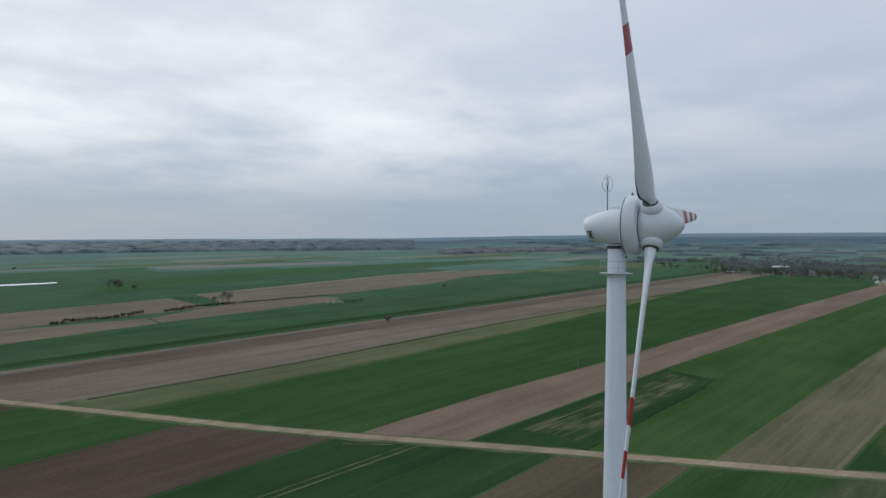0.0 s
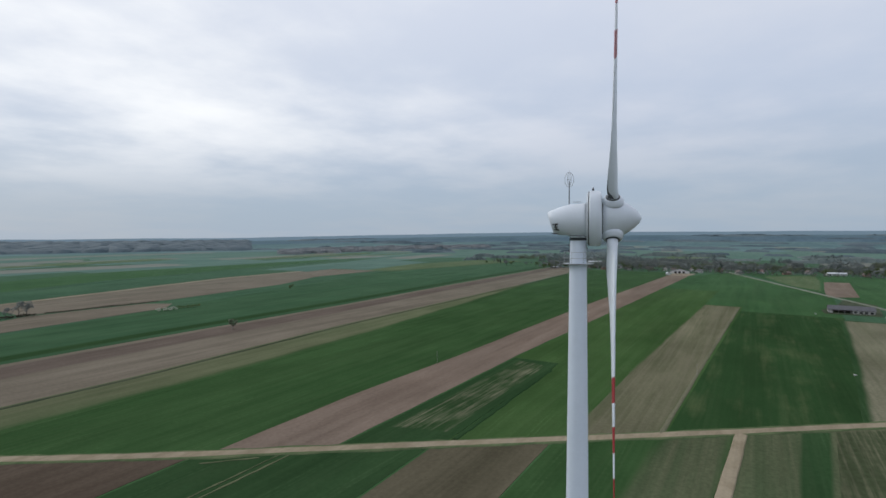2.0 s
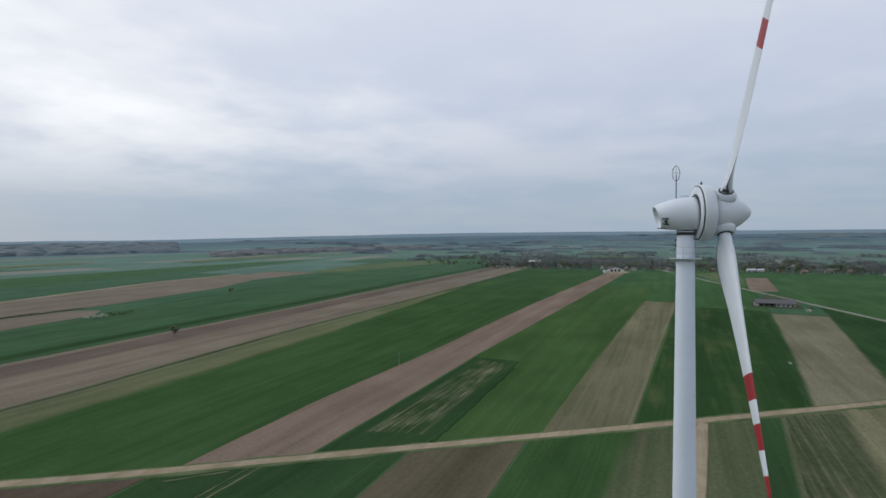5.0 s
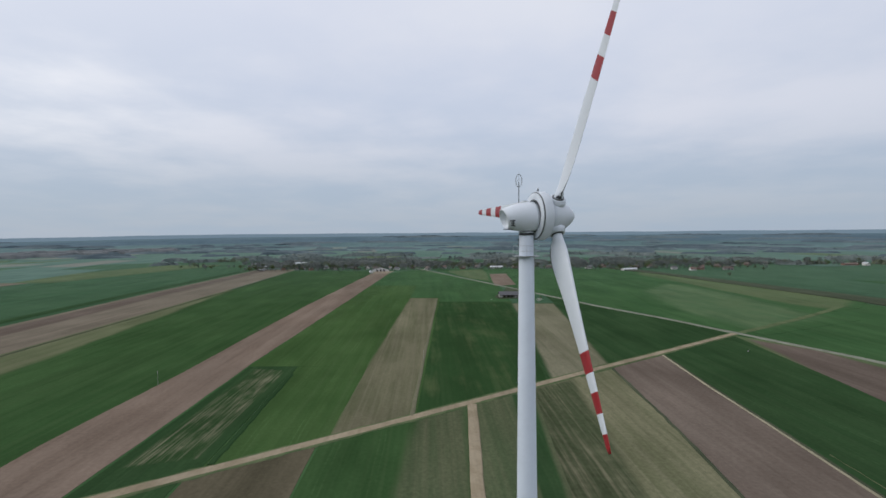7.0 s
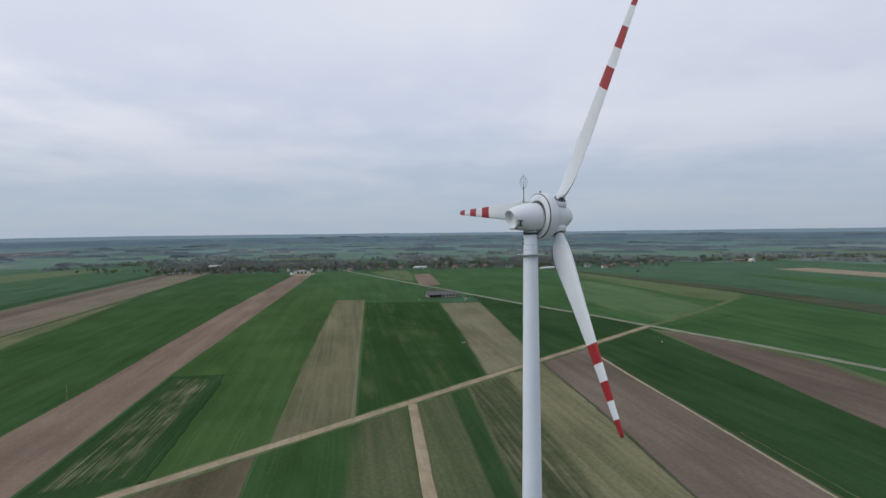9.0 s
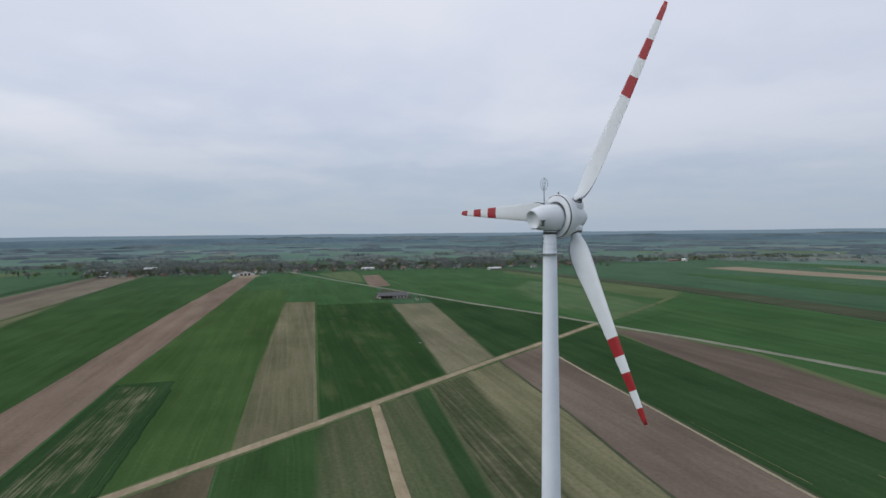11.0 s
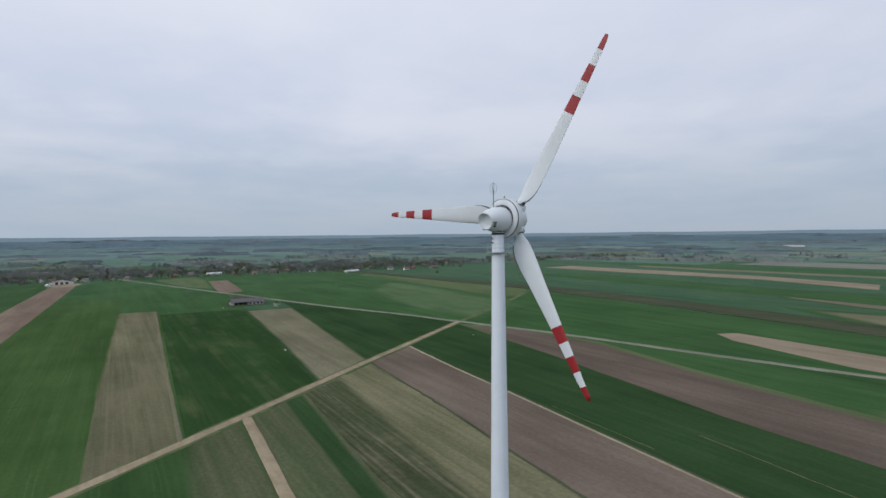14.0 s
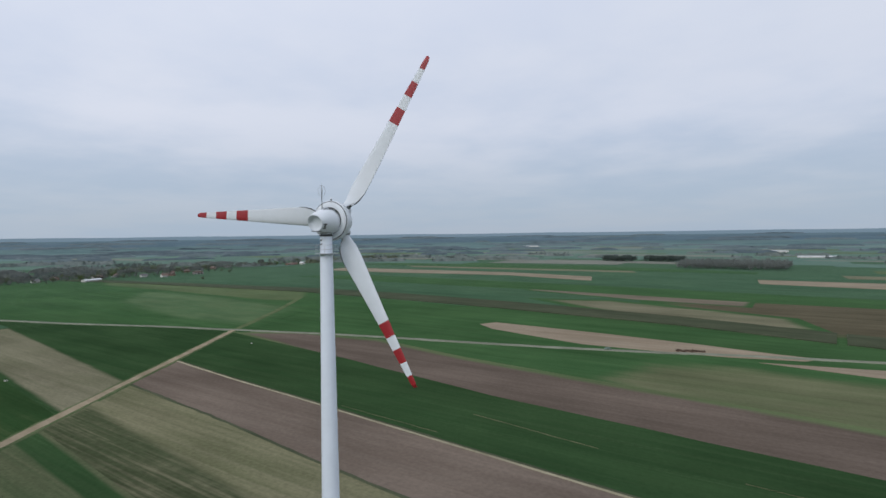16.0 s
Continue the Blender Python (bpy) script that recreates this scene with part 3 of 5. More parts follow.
field("tan strip of bare soil in green crop", "sand", [(900, -860), (772, -866), (478, -880), (296, -841), (271, -764), (444, -814), (699, -779), (900, -775)])
field("thin pale strip in green crop", "stubble_p", [(821, -991), (271, -1011), (255, -970), (762, -946)])
field("tan strip of bare soil by the wood", "sand", [(51, -885), (-103, -889), (-300, -880), (-300, -800), (-94, -798), (43, -815)])
field("thin pale strip by the wood", "stubble_p", [(-60, -1026), (-300, -1040), (-300, -970), (-66, -960)])
field("deep green crop beyond the canal", "green_h", [(700, -700), (300, -690), (-300, -650), (-300, -580), (24, -578), (300, -598), (560, -600), (800, -620)])
field("deep green crop beside the tan strip", "green_h", [(940, -1160), (400, -1150), (60, -1060), (60, -1015), (820, -1000), (950, -990)])
# thin strips across the far meadows
for lab, mat, pts in (("thin pale strip of far stubble", "far_tan", [(425, 1739), (847, 1825), (788, 1699), (387, 1587)]), ("thin pale strip of far stubble", "far_tan", [(355, 1459), (694, 1597), (652, 1520), (323, 1360)]),
                      ("dark green band of far winter wheat", "green_h", [(160, 980), (567, 1154), (1240, 1257), (1140, 1062), (462, 944), (120, 800)]),
                      ("pale strip of far fallow", "pale_green", [(877, 1360), (1756, 1400), (1600, 1310), (791, 1300)])):
    field(lab, mat, pts, soft=36.0, into="meadow")
# white cloches seen far off, and the marks in the nearer fields
field("long white plastic cloche rows", "white", [(30, 1047), (45, 1066), (118, 1063), (113, 1045)], rise=0.5)
for x0, x1, y0, y1, w in ((40, 122, 147, 148, 0.7), (60, 118, 150.5, 151, 0.4), (100, 113, 168, 155, 1.0), (50, 105, -114.5, -122, 0.35), (-50, 5, -108.6, -112, 0.3), (106, 160, -97.2, -100.7, 0.3)):
    field("pale worn wheel track in the crop", "pale_olive", [(x0, y0), (x1, y1), (x1, y1 + w), (x0, y0 + w)], amp=0.25, step=4.0)
ribbon("verge", "dry pale grass verge beside ploughed soil", "straw_dry", [(307, -108.6), (240, -101.6), (190, -98.1), (132, -93.1), (39, -85.6), (-233, -64.6)], 0.5, 0.40, amp=0.12, cat="verge")
ribbon("verge", "dark grass edge behind the dry verge", "reed", [(307, -109.6), (240, -102.8), (190, -99.3), (132, -94.3), (39, -86.8), (-233, -65.8)], 0.9, 0.39, amp=0.2, cat="verge")
ribbon("verge", "dark grass balk beside ploughed soil", "reed", [(277, -67.2), (187, -60.6), (140, -55.6), (100, -51.6), (-233, -29)], 0.8, 0.405, cat="verge")
ribbon("verge", "dark furrow edge along harrowed soil", "reed", [(41, 294), (148, 293), (330, 305), (527, 307), (779, 310), (1000, 318)], 1.6, 0.41, cat="verge")
ribbon("verge", "dark grass edge round the straw patch", "green_d", [(160, 106), (283, 109), (289, 136)], 1.8, 0.415, cat="verge")
ribbon("verge", "pale edge of the stubble strip", "stubble_p", [(203, 41.5), (322, 37.5), (605, 26.5)], 1.3, 0.42, amp=0.15, step=16.0, cat="verge")


def far_fields():
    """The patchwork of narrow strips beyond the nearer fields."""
    rng = random.Random(77)
    # distant strips wear the haze-tinted colours, soil and meadow alike
    kinds = [("far_tan", "haze-paled strip of distant stubble"), ("far_tan", "haze-greyed strip of distant bare soil"), ("far_land", "haze-dulled green strip of distant meadow"), ("far_land", "haze-dulled green strip of distant meadow"),
             ("far_land", "haze-dulled green strip of distant meadow"), ("far_land", "haze-dulled green strip of distant meadow"), ("pale_green", "pale green strip of distant fallow")]
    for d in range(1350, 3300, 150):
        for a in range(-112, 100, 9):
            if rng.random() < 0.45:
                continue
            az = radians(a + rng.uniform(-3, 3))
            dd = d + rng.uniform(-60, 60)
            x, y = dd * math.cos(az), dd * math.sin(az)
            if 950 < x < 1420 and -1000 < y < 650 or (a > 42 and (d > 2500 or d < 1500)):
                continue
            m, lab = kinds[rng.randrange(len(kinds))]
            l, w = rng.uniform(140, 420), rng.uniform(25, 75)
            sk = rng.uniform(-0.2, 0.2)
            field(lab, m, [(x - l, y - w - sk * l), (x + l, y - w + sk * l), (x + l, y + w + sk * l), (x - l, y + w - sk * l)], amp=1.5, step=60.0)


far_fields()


# ---- wind turbine ----
HUB_Z, HUB_S, RADIUS, PHASE = 76.8, 2.75, 21.5, 33.0


def blade_section(r, chord, thick, twist, n=18):
    """Points of an aerofoil (or round root) across the blade; y towards the leading edge, x upwind, z along the span."""
    pts = []
    rnd = max(0.0, min(1.0, (3.1 - r) / 1.3))
    rnd = rnd * rnd * (3 - 2 * rnd)
    tw = radians(twist)
    for i in range(n):
        a = 2 * math.pi * i / n
        u = 0.5 + 0.5 * math.cos(a)
        th = 5 * thick * (0.2969 * math.sqrt(u) - 0.126 * u - 0.3516 * u * u + 0.2843 * u ** 3 - 0.1036 * u ** 4) / 0.5 * 0.5
        foil = ((0.32 - u) * chord, math.copysign(th, math.sin(a)) if 0 < i < n else 0.0)
        circ = (-math.cos(a) * 0.46, math.sin(a) * 0.46)
        y = foil[0] * (1 - rnd) + circ[0] * rnd
        x = foil[1] * (1 - rnd) + circ[1] * rnd
        pts.append((x * math.cos(tw) + y * math.sin(tw), y * math.cos(tw) - x * math.sin(tw), r))
    return pts


STATIONS = [(1.45, 0.92, 0.92, 24), (2.1, 1.0, 0.86, 24), (2.8, 1.72, 0.62, 22), (3.6, 2.18, 0.52, 19), (4.6, 2.34, 0.46, 16), (6.0, 2.24, 0.40, 13), (8, 2.0, 0.34, 9), (11, 1.66, 0.27, 6),
            (14, 1.34, 0.21, 4), (17, 1.05, 0.16, 2.5), (19.5, 0.80, 0.12, 1.5), (20.9, 0.64, 0.09, 1), (21.35, 0.54, 0.07, 1), (21.5, 0.40, 0.05, 1)]
BANDS = [(0.615, 0.70), (0.775, 0.855), (0.93, 1.0)]


def station(r):
    for a, b in zip(STATIONS, STATIONS[1:]):
        if r <= b[0]:
            f = (r - a[0]) / (b[0] - a[0])
            return tuple(a[i] + (b[i] - a[i]) * f for i in (1, 2, 3))
    return STATIONS[-1][1:]


def loft(bm, radii, cap=False):
    rings = [[bm.verts.new(p) for p in blade_section(r, *station(r))] for r in radii]
    n = len(rings[0])
    for a, b in zip(rings, rings[1:]):
        for i in range(n):
            j = (i + 1) % n
            bm.faces.new((a[i], a[j], b[j], b[i]))
    if cap:
        bm.faces.new(rings[-1])


def radii_between(a, b):
    k = max(2, int((b - a) / 0.45))
    return [a + (b - a) * i / k for i in range(k + 1)]


def build_blade(turbine, angle):
    bm = bmesh.new()
    edges = [1.45] + [RADIUS * f for band in BANDS for f in band]
    for a, b in zip(edges[0::2], edges[1::2]):
        loft(bm, radii_between(a, b))
    bmesh.ops.remove_doubles(bm, verts=bm.verts, dist=0.0005)
    b = part("blade", bm, M["white"], turbine, "long white blade with three red bands", True)
    b.matrix_basis = Matrix.Translation((HUB_S, 0, HUB_Z)) @ Matrix.Rotation(radians(angle), 4, "X")
    for i, (f0, f1) in enumerate(BANDS):
        bm = bmesh.new()
        loft(bm, radii_between(RADIUS * f0, RADIUS * f1), i == 2)
        part("red_band", bm, M["red"], b, "red painted warning band", True)
    # collar where the blade leaves the spinner, and the dark trailing root
    bm = bmesh.new()
    lathe(bm, [(1.30, 0.50), (1.30, 0.84), (1.72, 0.84), (1.78, 0.76), (1.92, 0.74), (1.97, 0.66), (1.97, 0.48)], (0, 0, 1), (0, 0, 0), 28)
    part("root_collar", bm, M["white"], b, "", True)
    bm = bmesh.new()
    lathe(bm, [(1.97, 0.475), (1.97, 0.56), (2.06, 0.55), (2.06, 0.465)], (0, 0, 1), (0, 0, 0), 28)
    part("root_seal", bm, M["dark"], b, "dark rubber seal", True)
    # dark grey sleeve over the rear edge, narrowing outwards
    bm = bmesh.new()
    prof = []
    for k in range(8):
        r = 2.10 + 3.3 * k / 7
        sec = [Vector(p) for p in blade_section(r, *station(r))]
        mid = (sec[4] + sec[-4]) / 2
        wide = 2.1 - 1.5 * k / 7
        row = []
        for q in (wide, wide * 0.5, 0.0, -wide * 0.5, -wide):
            i = math.floor(q)
            p = sec[i].lerp(sec[(i + 1) % len(sec)], q - i)
            row.append(bm.verts.new(p + (p - mid).normalized() * 0.03))
        prof.append(row)
    for a, c in zip(prof, prof[1:]):
        for i in range(5):
            bm.faces.new((a[i], a[(i + 1) % 5], c[(i + 1) % 5], c[i]))
    bm.faces.new(prof[0])
    bm.faces.new(prof[-1])
    part("trailing_root", bm, M["root"], b, "dark grey flat trailing edge at the blade root")
    return b


def build_turbine():
    t = new("wind_turbine")
    t.matrix_basis = pose(36.25, 24.05, 0, 0, 0, -75.9)
    tagged(t, "white three-bladed wind turbine with red-banded blades on a tall tapered tower", "wind turbine")

    def rt(z):
        return 1.50 - 0.0108 * z
    bm = bmesh.new()
    prof = [(0.0, rt(0))]
    prof += [(72.75, rt(72.75)), (72.8, rt(72.8) + 0.05), (72.95, rt(73) + 0.05), (72.96, rt(73) - 0.02), (75.0, rt(75) - 0.02), (75.02, 0.0)]
    lathe(bm, prof, (0, 0, 1), (0, 0, 0), 56)
    part("tower", bm, M["white_t"], t, "tall tapered pale grey steel tower", True).data.set_sharp_from_angle(angle=radians(30))
    bm = bmesh.new()
    lathe(bm, [(74.98, 0.60), (74.98, 0.74), (75.10, 0.74), (75.10, 0.68), (75.36, 0.68), (75.36, 0.66), (75.52, 0.66), (75.52, 0.5)], (0, 0, 1), (0, 0, 0), 40)
    part("yaw_bearing", bm, M["dark"], t, "dark yaw bearing ring", True)
    bm = bmesh.new()
    lathe(bm, [(75.22, 0.64), (75.22, 0.74), (75.25, 0.75), (75.29, 0.75), (75.31, 0.72), (75.31, 0.64)], (0, 0, 1), (0, 0, 0), 40)
    part("yaw_flange", bm, M["white"], t, "pale bolted flange under the nacelle", True)
    bm = bmesh.new()
    lathe(bm, [(75.42, 0.64), (75.40, 0.86), (75.50, 0.90), (75.62, 0.86)], (0, 0, 1), (0, 0, 0), 40)
    part("yaw_skirt", bm, M["white"], t, "", True)
    # dark cable brackets and a junction box on the tower's neck
    for z, a, w in ((74.55, 165, 0.10), (74.1, 165, 0.14), (74.3, 25, 0.14)):
        bm = bmesh.new()
        r0 = rt(z) + 0.06
        box(bm, r0 * math.cos(radians(a)), r0 * math.sin(radians(a)), z, 0.14, w, 0.18, radians(a), 0.02)
        part("bracket", bm, M["dark"], t, "small dark bracket")
    # service platform with rails
    deck = bmesh.new()
    lathe(deck, [(72.96, 0.74), (72.96, 1.26), (73.03, 1.28), (73.03, 0.74)], (0, 0, 1), (0, 0, 0), 32)
    pl = part("platform", deck, M["grey"], t, "narrow steel service platform round the tower top")
    for i in range(8):
        a = 2 * math.pi * (i + 0.5) / 8
        bm = bmesh.new()
        tube(bm, (1.24 * math.cos(a), 1.24 * math.sin(a), 73.0), (1.24 * math.cos(a), 1.24 * math.sin(a), 74.0), 0.013, 0.013, 6)
        part("rail_post", bm, M["grey"], pl)
    for z in (73.5, 74.0):
        bm = bmesh.new()
        ring = [Vector((1.24 * math.cos(2 * math.pi * i / 24), 1.24 * math.sin(2 * math.pi * i / 24), z)) for i in range(24)]
        for p, q in zip(ring, ring[1:] + ring[:1]):
            tube(bm, p, q, 0.013, 0.013, 6)
        part("handrail", bm, M["grey"], pl)
    # nacelle shell, open and cut at a slant behind
    prof = [(-1.78, 0.0), (-1.80, 0.50), (-1.88, 0.74), (-2.28, 0.87), (-2.33, 0.90), (-2.30, 0.95), (-2.0, 1.08), (-1.4, 1.25), (-0.8, 1.37), (-0.2, 1.43), (0.40, 1.47), (0.70, 1.48), (0.70, 1.2)]

    def slant(co):
        x, y, z = co
        w = max(0.0, min(1.0, (-x - 1.0) / 1.2))
        x -= 0.30 * w * (z - HUB_Z)
        z -= 0.12 * w + 0.10 * w * max(0.0, z - HUB_Z)
        if z < HUB_Z - 1.3:
            z = HUB_Z - 1.3 - (HUB_Z - 1.3 - z) * 0.5
        return Vector((x, y, z))

    def shell(s, a, lift):
        for (s0, r0), (s1, r1) in zip(prof[5:], prof[6:]):
            if s0 <= s <= s1:
                r = r0 + (r1 - r0) * (s - s0) / (s1 - s0) + lift
                return slant((s, r * math.cos(a), HUB_Z - 0.17 + r * math.sin(a)))

    bm = bmesh.new()
    lathe(bm, prof, (1, 0, 0), (0, 0, HUB_Z - 0.17), 56)
    for v in bm.verts:
        v.co = slant(v.co)
    na = part("nacelle", bm, M["white"], t, "smooth white nacelle with a slanted open tail", True)
    bm = bmesh.new()
    box(bm, -1.80, 0, HUB_Z - 1.25, 0.66, 1.0, 0.08, 0, 0.02)
    part("tail_lip", bm, M["dark"], na, "dark drip lip under the tail")
    for side in (-1, 1):
        bm = bmesh.new()
        for s0, s1, d0, d1 in ((-2.16, -1.66, 8, 15), (-1.99, -1.83, 15, 21), (-2.10, -1.72, 21, 26), (-1.99, -1.83, 26, 33), (-2.16, -1.66, 33, 41)):
            grid = []
            for k in range(5):
                d = radians(-(d0 + (d1 - d0) * k / 4))
                a = d if side > 0 else math.pi - d
                grid.append([[bm.verts.new(shell(s, a, e)) for s in (s0, s1)] for e in (-0.02, 0.014)])
            for g, h in zip(grid, grid[1:]):
                bm.faces.new((g[1][0], g[1][1], h[1][1], h[1][0]))
                bm.faces.new((g[0][0], g[1][0], h[1][0], h[0][0]))
                bm.faces.new((g[0][1], g[1][1], h[1][1], h[0][1]))
            for g in (grid[0], grid[-1]):
                bm.faces.new((g[0][0], g[0][1], g[1][1], g[1][0]))
        part("marking", bm, M["dark"], na, "small dark printed marking")
    bm = bmesh.new()
    box(bm, -0.1, 0.1, HUB_Z + 1.42, 0.7, 0.6, 0.05, 0, 0.02)
    part("roof_hatch", bm, M["white"], na)
    # generator ring with dark joints
    bm = bmesh.new()
    lathe(bm, [(0.76, 1.4), (0.74, 1.62), (0.72, 2.06), (0.78, 2.16), (0.92, 2.18), (0.92, 2.25), (0.98, 2.31), (1.66, 2.31), (1.82, 2.22), (1.92, 2.0), (1.94, 1.4)], (1, 0, 0), (0, 0, HUB_Z), 72)
    ge = part("generator_ring", bm, M["white"], t, "wide white generator ring", True)
    ge.data.set_sharp_from_angle(angle=radians(35))
    for s, r in ((0.87, 2.19), (0.74, 1.495)):
        bm = bmesh.new()
        lathe(bm, [(s - 0.035, r - 0.05), (s - 0.035, r + 0.05), (s + 0.035, r + 0.05), (s + 0.035, r - 0.05), (s - 0.035, r - 0.05)], (1, 0, 0), (0, 0, HUB_Z), 72)
        part("joint_seal", bm, M["dark"], ge, "dark joint round the ring")
    bm = bmesh.new()
    lathe(bm, [(2.00, 1.3), (2.00, 1.66), (2.5, 1.70), (3.0, 1.62), (3.6, 1.40), (4.15, 1.06), (4.6, 0.69), (4.86, 0.38), (4.97, 0.17), (5.01, 0.0)], (1, 0, 0), (0, 0, HUB_Z), 56)
    part("spinner", bm, M["white"], t, "egg-shaped white spinner", True)
    bm = bmesh.new()
    lathe(bm, [(1.93, 1.5), (1.93, 1.63), (2.02, 1.63), (2.02, 1.5)], (1, 0, 0), (0, 0, HUB_Z), 56)
    part("spinner_gap", bm, M["dark"], t, "dark gap behind the spinner")
    # wind sensor mast with a lightning cage, and the beacon
    bm = bmesh.new()
    tube(bm, (-0.75, 0.0, HUB_Z + 1.25), (-0.75, 0.0, HUB_Z + 3.2), 0.045, 0.035, 8)
    ma = part("sensor_mast", bm, M["dark"], t, "thin dark mast on the nacelle roof")
    for a in (0, 90):
        bm = bmesh.new()
        pts = []
        for i in range(17):
            f = 2 * math.pi * i / 16
            rr = 0.40 * math.sin(f)
            pts.append(Vector((-0.75 + rr * math.cos(radians(a + 25)), rr * math.sin(radians(a + 25)), HUB_Z + 3.30 - 0.62 * math.cos(f))))
        for p, q in zip(pts, pts[1:]):
            tube(bm, p, q, 0.020, 0.020, 5)
        part("cage_loop", bm, M["grey"], ma, "thin wire loop of the lightning cage")
    bm = bmesh.new()
    tube(bm, (-0.75, 0, HUB_Z + 3.2), (-0.75, 0, HUB_Z + 4.15), 0.02, 0.012, 6)
    for k in range(3):
        a = 2 * math.pi * k / 3
        tube(bm, (-0.75, 0, HUB_Z + 3.35), (-0.75 + 0.16 * math.cos(a), 0.16 * math.sin(a), HUB_Z + 3.35), 0.012, 0.03, 6)
    part("anemometer", bm, M["grey"], ma)
    bm = bmesh.new()
    lathe(bm, [(2.24, 0.0), (2.24, 0.08), (2.50, 0.08), (2.51, 0.0)], (0, 0, 1), (1.2, 0, HUB_Z), 12)
    be = part("beacon", bm, M["dark"], t, "small warning beacon on the ring")
    bm = bmesh.new()
    lathe(bm, [(2.51, 0.10), (2.62, 0.10), (2.68, 0.0)], (0, 0, 1), (1.2, 0, HUB_Z), 12)
    part("lens", bm, M["white"], be, "clear beacon lens", True)
    for k in range(3):
        # seen from behind the blades stand at PHASE, PHASE + 120, PHASE + 240 clockwise from the top
        build_blade(t, PHASE + 120 * k)
    return t


build_turbine()


# ---- trees ----
M["bark"] = plain("grey_bark", (0.125, 0.122, 0.110), 0.9, vary=0.25, scale=2.0)


def leaf_mat(name, a, b, mottle=0.0):
    m, nt, bs = material(name, 0.8)
    bs.inputs["Specular IOR Level"].default_value = 0.2
    geo = nt.nodes.new("ShaderNodeNewGeometry")
    inf = nt.nodes.new("ShaderNodeObjectInfo")
    f = mth(nt, "ADD", mth(nt, "MULTIPLY", geo.outputs["Random Per Island"], 0.6), mth(nt, "MULTIPLY", inf.outputs["Random"], 0.4))
    if mottle:
        co = nt.nodes.new("ShaderNodeTexCoord").outputs["Object"]
        f = ramp(nt, mth(nt, "ADD", mth(nt, "MULTIPLY", noise_tex(nt, co, mottle, 4.0, 0.65), 0.65), mth(nt, "MULTIPLY", noise_tex(nt, co, mottle / 7, 3.0), 0.35)), 0.36, 0.64)
    col = mixc(nt, f, a, b)
    nt.links.new(col, bs.inputs["Base Color"])
    if mottle:
        return m
    # thin leaves and twigs let light through
    tl = nt.nodes.new("ShaderNodeBsdfTranslucent")
    nt.links.new(col, tl.inputs["Color"])
    mix = nt.nodes.new("ShaderNodeMixShader")
    mix.inputs[0].default_value = 0.4
    nt.links.new(bs.outputs[0], mix.inputs[1])
    nt.links.new(tl.outputs[0], mix.inputs[2])
    nt.links.new(mix.outputs[0], nt.nodes["Material Output"].inputs["Surface"])
    return m


# grove, twig and bud colours are paled to hold the haze over the village
M["mid_grove"] = leaf_mat("haze_paled_grove", (0.116, 0.140, 0.136), (0.160, 0.182, 0.172))
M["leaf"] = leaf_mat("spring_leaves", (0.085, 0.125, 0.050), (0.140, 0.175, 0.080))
M["twig"] = leaf_mat("haze_paled_twigs", (0.150, 0.172, 0.163), (0.205, 0.222, 0.206))
M["olive_leaf"] = leaf_mat("haze_paled_buds", (0.120, 0.146, 0.096), (0.170, 0.192, 0.126))
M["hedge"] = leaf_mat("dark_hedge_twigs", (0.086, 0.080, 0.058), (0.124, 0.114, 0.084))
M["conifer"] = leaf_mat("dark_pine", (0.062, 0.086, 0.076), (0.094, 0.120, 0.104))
M["blossom"] = leaf_mat("white_blossom", (0.34, 0.36, 0.28), (0.55, 0.56, 0.48))


def clumps(rng, n, centre, rad, size, verts, faces, hollow=0.55):
    """Small bent leaf clumps spread through lumpy masses."""
    lobes = [(Vector((rng.gauss(0, 0.42), rng.gauss(0, 0.42), rng.uniform(-0.45, 0.55))), rng.uniform(0.38, 0.62)) for _ in range(7)]
    for _ in range(n):
        c, lr = lobes[rng.randrange(7)]
        d = Vector((rng.gauss(0, 1), rng.gauss(0, 1), rng.gauss(0, 1))).normalized() * lr * rng.uniform(hollow, 1.0)
        p = Vector(((c.x + d.x) * rad[0], (c.y + d.y) * rad[1], (c.z + d.z) * rad[2])) + Vector(centre)
        q = Euler((rng.uniform(0, 6.3), rng.uniform(0, 6.3), rng.uniform(0, 6.3))).to_matrix()
        s = size * rng.uniform(0.6, 1.3)
        k = len(verts)
        for v in ((-s, -s * 0.5, 0), (0, -s * 0.6, s * 0.3), (s, 0, 0), (0, s * 0.6, s * 0.3), (-s * 0.8, s * 0.4, 0)):
            verts.append(tuple(p + q @ Vector(v)))
        faces += [(k, k + 1, k + 3, k + 4), (k + 1, k + 2, k + 3)]


def make_tree(seed, height, spread, leaf, n=240, size=0.42, name="tree", label="", trunk=0.28, low=0.28):
    rng = random.Random(seed)
    t = new(name)
    bm = bmesh.new()
    top = height * 0.62
    tube(bm, (0, 0, -0.2), (0.1, 0, height * low + 0.3), height * 0.026, height * 0.018, 7)
    tube(bm, (0.1, 0, height * low), (0.15, 0.1, top), height * 0.018, height * 0.006, 6)
    for _ in range(9):
        z = rng.uniform(height * low * 0.8, top)
        a = rng.uniform(0, 6.28)
        l = spread * rng.uniform(0.5, 0.95)
        tube(bm, (0.1, 0, z), (l * math.cos(a), l * math.sin(a), min(height * 0.95, z + l * rng.uniform(0.5, 1.2))), height * 0.008, height * 0.002, 5)
    part("trunk", bm, M["bark"], t)
    verts, faces = [], []
    clumps(rng, n, (0, 0, height * (0.5 + low / 2)), (spread, spread, height * (0.5 - low / 2)), size, verts, faces)
    mesh_ob("crown", verts, faces, M[leaf], t)
    return tagged(t, label, "tree")


